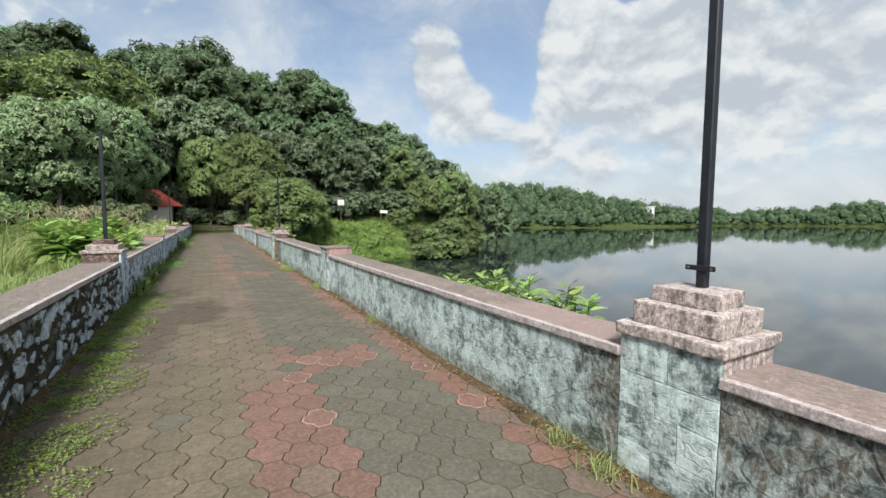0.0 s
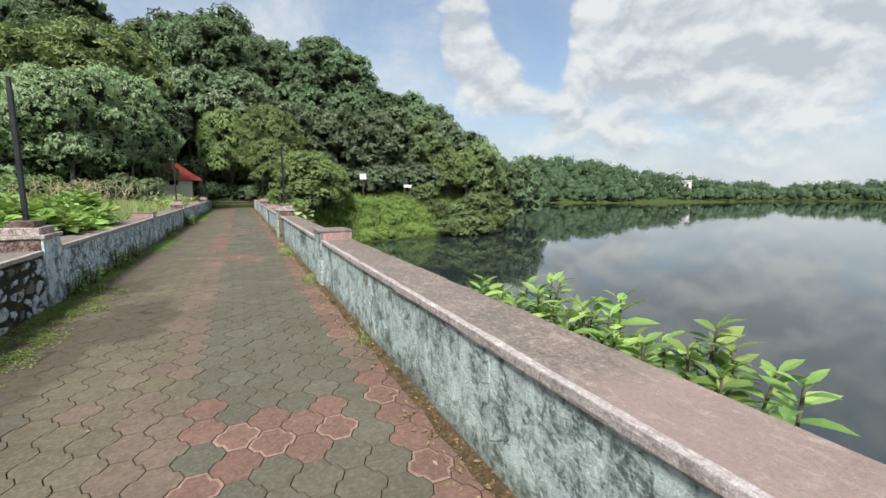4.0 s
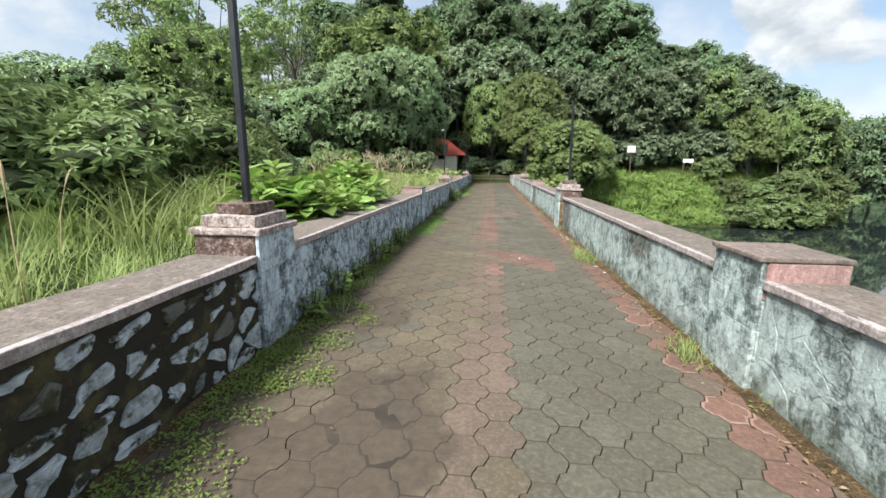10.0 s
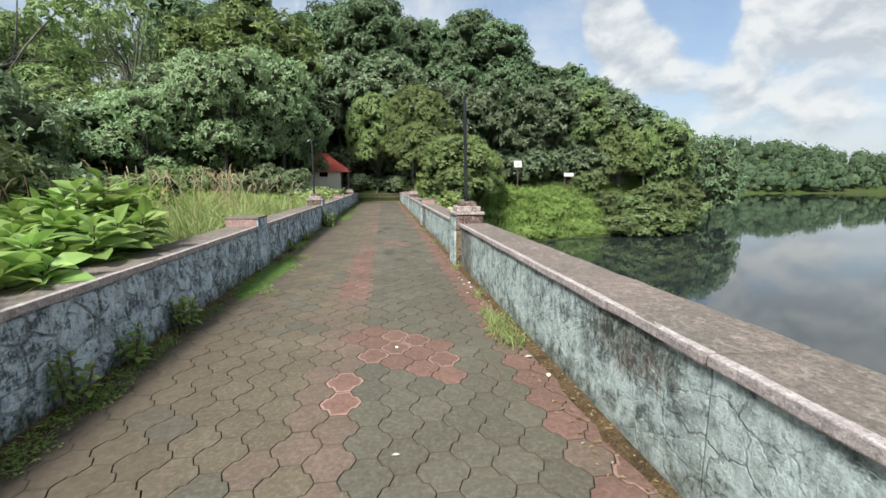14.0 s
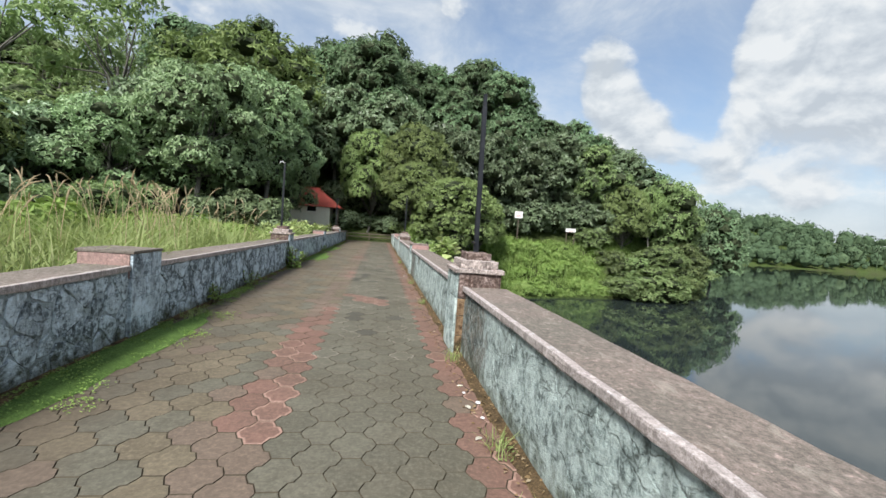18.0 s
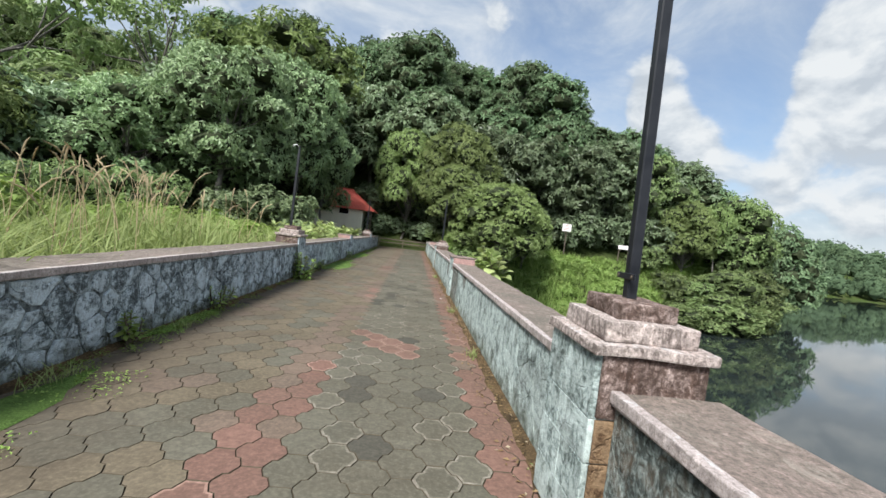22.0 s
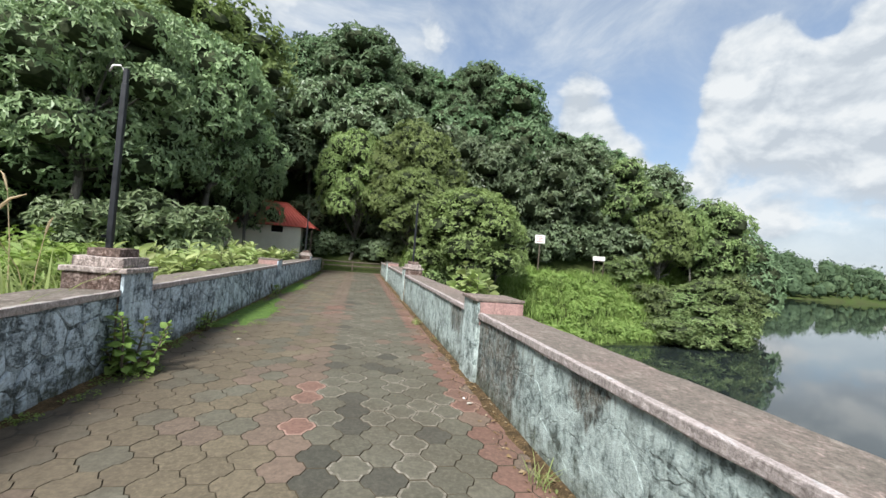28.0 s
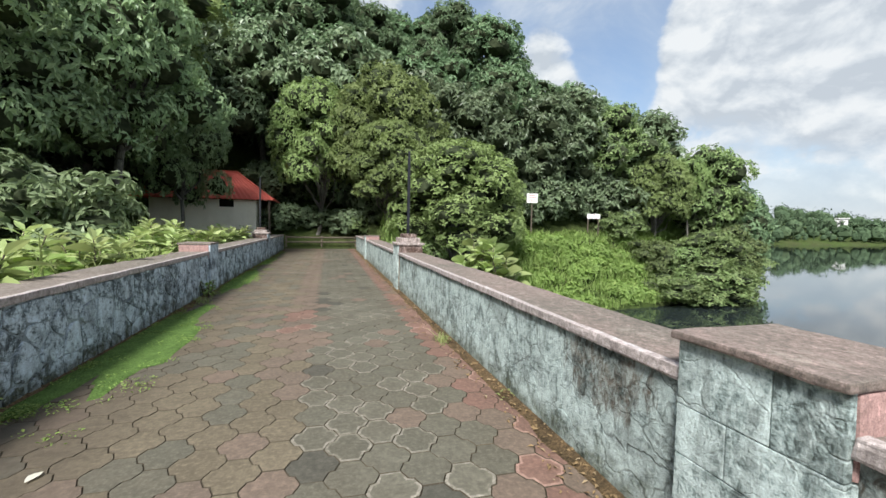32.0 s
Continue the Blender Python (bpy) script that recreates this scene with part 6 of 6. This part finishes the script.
tufts = []
for x, y, r, n in ((1.02, 11.35, 0.08, 90), (1.0, 11.65, 0.09, 120), (1.03, 11.95, 0.08, 90), (1.0, 12.2, 0.06, 50), (1.03, 7.75, 0.07, 80), (1.08, 7.95, 0.05, 40), (1.06, -0.15, 0.06, 60), (1.08, 0.25, 0.06, 60), (1.1, 4.25, 0.05, 40),
                   (1.06, 13.1, 0.05, 40), (1.08, 15.0, 0.05, 40), (1.08, 18.4, 0.05, 40), (1.06, 21.2, 0.04, 30), (1.08, 27.2, 0.05, 40), (-2.2, 8.6, 0.08, 60), (-2.25, 9.4, 0.08, 60), (-2.3, 11.7, 0.07, 50), (-2.25, 16.6, 0.08, 60), (-2.28, 18.3, 0.07, 50), (-2.3, 30.4, 0.07, 50)):
    a = rng.normal(size=(n, 2)) * r
    tufts.append(np.stack([np.clip(x + a[:, 0] * 0.8, XL + 0.02, XR - 0.02), y + 1.5 * a[:, 1], np.zeros(n)], 1))
P = np.vstack(tufts)
V, F = blades(rng, P, np.full(len(P), 0.15), 0.008, 1.4)
tagged(part_np("grass_tufts", V, F, MAT["grass"]), "yellow-green grass tufts at the wall feet", "grass", kind="stuff")


def patch(name, cx, cy, rx, ry, z, seed, material, label, cat, thick=0.010, wob=0.35):
    """A thin sheet with a ragged outline: moss or mud lying on the paving."""
    bm = bmesh.new()
    n = 44
    rings = []
    for k, (f, zz) in enumerate(((1.0, 0.0), (0.9, thick), (0.45, thick * 1.3))):
        ring = []
        for i in range(n):
            a = 2 * math.pi * i / n
            w = 1 + wob * noise.noise(Vector((math.cos(a) * 1.4, math.sin(a) * 1.4, seed))) + 0.5 * wob * noise.noise(Vector((math.cos(a) * 5, math.sin(a) * 5, seed)))
            x = min(max(cx + rx * f * w * math.cos(a), XL + 0.02), XR - 0.02)
            ring.append(bm.verts.new((x, cy + ry * f * w * math.sin(a), z + zz)))
        rings.append(ring)
    c = bm.verts.new((cx, cy, z + thick * 1.3))
    for r0, r1 in zip(rings, rings[1:]):
        for i in range(n):
            bm.faces.new((r0[i], r0[(i + 1) % n], r1[(i + 1) % n], r1[i]))
    for i in range(n):
        bm.faces.new((rings[-1][i], rings[-1][(i + 1) % n], c))
    for f in bm.faces:
        f.smooth = True
    return tagged(part(name, bm, material), label, cat)


for j, (cx, cy, rx, ry) in enumerate(((-2.22, 15.3, 0.36, 1.5), (-2.24, 27.8, 0.42, 2.1), (-2.26, 33.5, 0.32, 1.9), (-2.38, 18.6, 0.10, 0.7), (-2.36, 38.5, 0.16, 1.2))):
    patch("moss_patch", cx, cy, rx * 0.85, ry, 0.002, 3.0 + j, MAT["moss"], "bright green moss mat on the paving by the wall", "moss", 0.014, 0.55)
    spots = [(cx + rx * rg.uniform(-1.0, 1.2), cy + ry * rg.uniform(-1.15, 1.15), rg.uniform(0.06, 0.16)) for q in range(46)]
    weeds("moss_tufts", spots, 80 + j, 0.022, "fine bright green tufts on the moss by the wall", MAT["weed"], 90, 0.035)


for cx, cy, rx, ry, s in ((-1.30, 6.35, 0.42, 0.92, 9.0), (-2.0, 4.6, 0.42, 2.2, 12.0), (-2.15, 0.6, 0.30, 2.0, 15.0), (-2.2, 10.8, 0.25, 1.6, 17.0), (-2.2, 21.0, 0.25, 2.2, 19.0)):
    patch("mud_patch", cx, cy, rx, ry, -0.0065, s, MAT["mud"], "dark dried mud lying in the paver joints", "mud", 0.0045, 0.5)


def leaf_litter():
    """Strips of soil and dead leaves at the wall feet, and loose leaves."""
    for nm, xa, xb, seed in (("edge_soil", XR - 0.12, XR + 0.01, 1.0), ("edge_soil", XL - 0.01, XL + 0.14, 2.0)):
        bm = bmesh.new()
        ys = np.arange(-9, WALL_END, 0.16)
        rows = []
        for y in ys:
            w = 0.075 * noise.noise(Vector((y * 2.2, seed, 0))) + 0.04 * noise.noise(Vector((y * 6.1, seed, 2)))
            inner, outer = (xa + w, xb) if seed == 1.0 else (xb + w, xa)
            rows.append([bm.verts.new((inner, y, -0.006)), bm.verts.new((inner + (outer - inner) * 0.35, y, 0.010 + 0.008 * noise.noise(Vector((y * 5, 1, seed))))), bm.verts.new((outer, y, 0.028))])
        for r0, r1 in zip(rows, rows[1:]):
            for k in (0, 1):
                bm.faces.new((r0[k], r0[k + 1], r1[k + 1], r1[k]))
        for f in bm.faces:
            f.smooth = True
        tagged(part(nm, bm, MAT["litter"]), "strip of brown soil and litter at the wall foot", "soil", kind="structure")
    rng = np.random.default_rng(44)
    n = 3000
    x = XR - 0.02 - 0.26 * rng.random(n) ** 2.0
    y = rng.uniform(-2, 44, n)
    m2 = 34
    x = np.concatenate([x, rng.uniform(XL + 0.1, XR - 0.2, m2)])
    y = np.concatenate([y, rng.uniform(0, 40, m2)])
    n = len(x)
    P = np.stack([x, y, 0.012 + 0.02 * rng.random(n) * (x > XR - 0.2)], 1)
    a = rng.uniform(0, 2 * math.pi, n)
    ln = rng.uniform(0.015, 0.05, n)
    V, F = leaves_vf(P, np.stack([np.cos(a), np.sin(a), 0.15 * rng.normal(size=n)], 1), np.repeat([[0, 0, 1.0]], n, 0) + 0.35 * rng.normal(size=(n, 3)), ln, ln * 0.5)
    tagged(part_np("fallen_leaves", V, F, MAT["dry_leaf"]), "small dry fallen leaves along the lakeside wall", "leaves", kind="stuff")


leaf_litter()
for x, y, rz, s in ((1.02, 10.95, 20, 0.09), (1.08, 10.55, 70, 0.08), (0.93, 13.2, 40, 0.08), (1.0, 13.7, 100, 0.09), (0.98, 14.2, 10, 0.07), (-1.74, 25.02, 80, 0.11), (0.95, 22.6, 30, 0.09), (-0.18, 9.75, 0, 0.05)):
    V, F = big_leaves_vf(np.array([[0.0, 0, 0.012]]), np.array([[1.0, 0, 0.05]]), np.array([[0, 0, 1.0]]), [s], [s * 0.5], 0.1, 0.1)
    ob = part_np("fallen_leaf", V, F, MAT["pale_leaf"])
    ob.matrix_basis = pose(x, y, 0, 0, 0, rz)
    tagged(ob, "pale dry leaf lying on the pavers", "leaf", group="fallen leaves")


def twig(pts, r, label):
    for i in range(2):          # round the bends
        pts = [pts[0]] + [tuple(a * (1 - f) + b * f for a, b in zip(p, q)) for p, q in zip(pts, pts[1:]) for f in (0.25, 0.75)] + [pts[-1]]
    V, F = tube([(x, y, 0.006 + z) for x, y, z in pts], [r] * (len(pts) - 1) + [r * 0.5], 6)
    tagged(part_np("twig", V, F, MAT["dry_leaf"], smooth=True), label, "twig", group="dry twigs")


twig([(0.74, 4.46, 0), (0.735, 4.36, 0.006), (0.72, 4.27, 0.002), (0.70, 4.19, 0)], 0.0035, "thin pale straight twig lying on the pavers")
twig([(0.50, 4.46, 0), (0.54, 4.50, 0.012), (0.60, 4.47, 0.004), (0.62, 4.52, 0.010), (0.56, 4.53, 0)], 0.003, "curled pale twig lying on the pavers")
twig([(-0.10, 4.36, 0), (-0.05, 4.41, 0.012), (0.0, 4.40, 0.004), (0.02, 4.36, 0.01), (-0.03, 4.35, 0)], 0.003, "curled pale twig lying on the pavers")
twig([(0.68, 11.10, 0), (0.66, 10.98, 0.004), (0.69, 10.86, 0.002), (0.73, 10.76, 0.004), (0.70, 10.66, 0), (0.69, 10.58, 0)], 0.0035, "long pale bent stalk lying on the pavers")
twig([(0.82, 0.11, 0), (0.92, 0.10, 0.005), (1.02, 0.08, 0)], 0.0035, "thin pale straight twig lying on the pavers")
for x, y, r in ((-0.10, 11.37, 0.016), (1.10, 13.83, 0.022), (1.02, 14.05, 0.014), (1.07, 13.55, 0.017), (0.97, 22.78, 0.014)):
    bm = bmesh.new()
    bmesh.ops.create_icosphere(bm, subdivisions=2, radius=r)
    for v in bm.verts:
        v.co *= 1 + 0.25 * noise.noise(v.co * 60)
        v.co.z = v.co.z * 0.55 + r * 0.5
    ob = part("pebble", bm, MAT["sign"])
    ob.location = (x, y, 0.0)
    tagged(ob, "small whitish pebble lying on the pavers", "pebble", group="pebbles")


# ---------- paving ----------
DX, DY = 0.209, 0.325
X0, Y0 = -0.945, 5.692 + DY / 2


def paver_outline():
    """The interlocking outline: short straight ends, and four sides that each run steeply with one small tooth half way."""
    h = DY / 2
    tip = 0.1505
    end = DX - tip
    d = tip - end
    steps = [(0.0, 0.0), (0.03, 0.085), (0.15, 0.24), (0.255, 0.365), (0.30, 0.445), (0.36, 0.482), (0.43, 0.480), (0.5, 0.5)]
    steps += [(1 - u, 1 - v) for u, v in steps[-2::-1]]
    side = [(end + d * u, h - h * v) for u, v in steps]
    q1 = side[-2::-1]                                # from the tip up to the flat end
    right = [(x, -y) for x, y in side] + q1
    left = [(-x, -y) for x, y in right]
    return np.array(right + left)


OUT = paver_outline()


def paver_vf(far=False):
    """Chamfered paver; far ones have the chamfer alone."""
    n = len(OUT)
    L = np.linalg.norm(OUT, axis=1, keepdims=True)
    rings = [(0.0015, -0.010), (0.0048, -0.0005), (0.0235, 0.0006)]
    if far:
        rings = [(0.0015, -0.010), (0.0058, 0.0)]
    V = np.vstack([np.c_[OUT * (1 - d / L), np.full(n, z)] for d, z in rings])
    F, M = [], []
    for r in range(len(rings) - 1):
        for k in range(n):
            k2 = (k + 1) % n
            F.append((r * n + k, r * n + k2, (r + 1) * n + k2, (r + 1) * n + k))
            M.append(1 if r == 1 else 2)
    F.append(tuple((len(rings) - 1) * n + k for k in range(n)))
    M.append(0)
    return V, F, M


PV, PF, PM = paver_vf()
FV, FF, FM = paver_vf(True)


# red pavers set as a cross-band, by column and row
RED = {(2, 14), (2, 15), (3, 16), (4, 16), (5, 15), (6, 15), (6, 16), (5, 16), (2, 18), (3, 18), (3, 17), (4, 18), (4, 17), (5, 17), (6, 17),
       (5, -10), (5, -9), (6, -9), (6, -10), (7, -10), (7, -9), (4, -9), (3, -8), (3, -9), (4, -10), (5, 39), (6, 38), (4, 39), (3, 40), (6, 39), (5, 38), (4, 40)}
DARK = {(4, 34), (4, 35), (7, 34), (5, 31), (6, 40), (4, 50), (4, 51), (4, 52), (3, 47), (3, 48), (5, 47), (7, 49), (5, 55)}


def paver_kind(k, j, y, rnd):
    """Which paver lies in column k, row j."""
    if (k, j) in RED:
        return "red" if y > 12 else rnd.choice(("red", "red_plain", "red_plain"))
    if (k, j) in DARK:
        return "dark"
    if k >= 9:
        return rnd.choice(("red", "red_plain", "red_plain", "red_plain", "faded"))
    if k in (1, 2) or (k == 3 and y < 2.6):
        strong = y < 2.6 or 13.3 < y < 17.7 or (k == 2 and 21.2 < y < 23.3) or 28.0 < y < 29.4
        if strong and rnd.random() < 0.85:
            return "red" if 19 < y < 24 else rnd.choice(("red", "red_plain", "red_plain"))
        return "faded" if rnd.random() < 0.75 else "brown"
    if k < 1:
        return "brown" if rnd.random() < (0.92 if y < 12 else 0.55) else rnd.choice(("faded", "grey", "grey", "grey"))
    if y > 23.5 and rnd.random() < 0.07:
        return "dark"
    if y > 15 and rnd.random() < (0.55 if y > 19 and 3 <= k <= 7 else 0.26):
        return "rimmed"
    if y > 24 and rnd.random() < 0.14:
        return "faded"
    return "grey"


KIND = {"grey": ("paver_grey", "paver_grey"), "brown": ("paver_brown", "paver_brown"), "red": ("paver_red", "rim_red"), "red_plain": ("paver_red", "paver_red"), "faded": ("paver_faded", "paver_faded"),
        "dark": ("paver_dark", "paver_dark"), "rimmed": ("paver_grey", "rim")}


def paving():
    bed = part("road", box(bmesh.new(), XL - 0.05, XR + 0.05, -9.0, 56.0, -0.30, -0.0125), MAT["soil"])
    tagged(bed, "dam road paved with wavy interlocking pavers", "road", kind="structure")
    rnd = random.Random(12)
    base = {}
    for nm, (a, b) in KIND.items():
        me = bpy.data.meshes.new("paver_" + nm)
        me.from_pydata(PV.tolist(), [], PF)
        me.materials.append(MAT[a])
        me.materials.append(MAT[b])
        me.materials.append(MAT["grime"])
        me.polygons.foreach_set("material_index", PM)
        me.update()
        base[nm] = me
    joined = {(nm, far): [] for nm in KIND for far in (False, True)}
    singles = 0
    for k in range(-7, 11):
        x = X0 + DX * k
        lo = -60
        for j in range(lo, 160):
            y = Y0 + DY * j + (DY / 2 if k % 2 else 0)
            if not -8.8 < y < 55.5:
                continue
            nm = paver_kind(k, j, y, rnd)
            dz = rnd.uniform(-0.0016, 0.0016)
            tx, ty = rnd.uniform(-0.006, 0.006), rnd.uniform(-0.006, 0.006)
            if -4 <= k <= 8 and ((0.4 < y < 3.6) or (9.6 < y < 12.2) or (15.6 < y < 17.8)) and singles < 330:
                ob = new("paver", base[nm])
                ob.parent = bed
                ob.matrix_basis = Matrix.Translation((x, y, dz)) @ Euler((tx, ty, 0)).to_matrix().to_4x4()
                singles += 1
            else:
                joined[(nm, y > 31 or y < -1.5)].append((x, y, dz, tx, ty))
    for (nm, far), rows in joined.items():
        if not rows:
            continue
        pv, pf, pm = (FV, FF, FM) if far else (PV, PF, PM)
        R = np.array(rows)
        V = pv[None] + np.stack([R[:, 0], R[:, 1], R[:, 2]], 1)[:, None]
        V[:, :, 2] += pv[None, :, 1] * R[:, None, 3] - pv[None, :, 0] * R[:, None, 4]
        n = len(R)
        me = bpy.data.meshes.new("pavers_" + nm)
        faces = []
        for o in range(n):
            faces += [tuple(i + o * len(pv) for i in f) for f in pf]
        me.from_pydata(V.reshape(-1, 3).tolist(), [], faces)
        me.materials.append(MAT[KIND[nm][0]])
        me.materials.append(MAT[KIND[nm][1]])
        me.materials.append(MAT["grime"])
        me.polygons.foreach_set("material_index", pm * n)
        me.update()
        ob = new("pavers", me)
        ob.parent = bed
        tagged(ob, kind="stuff")


paving()
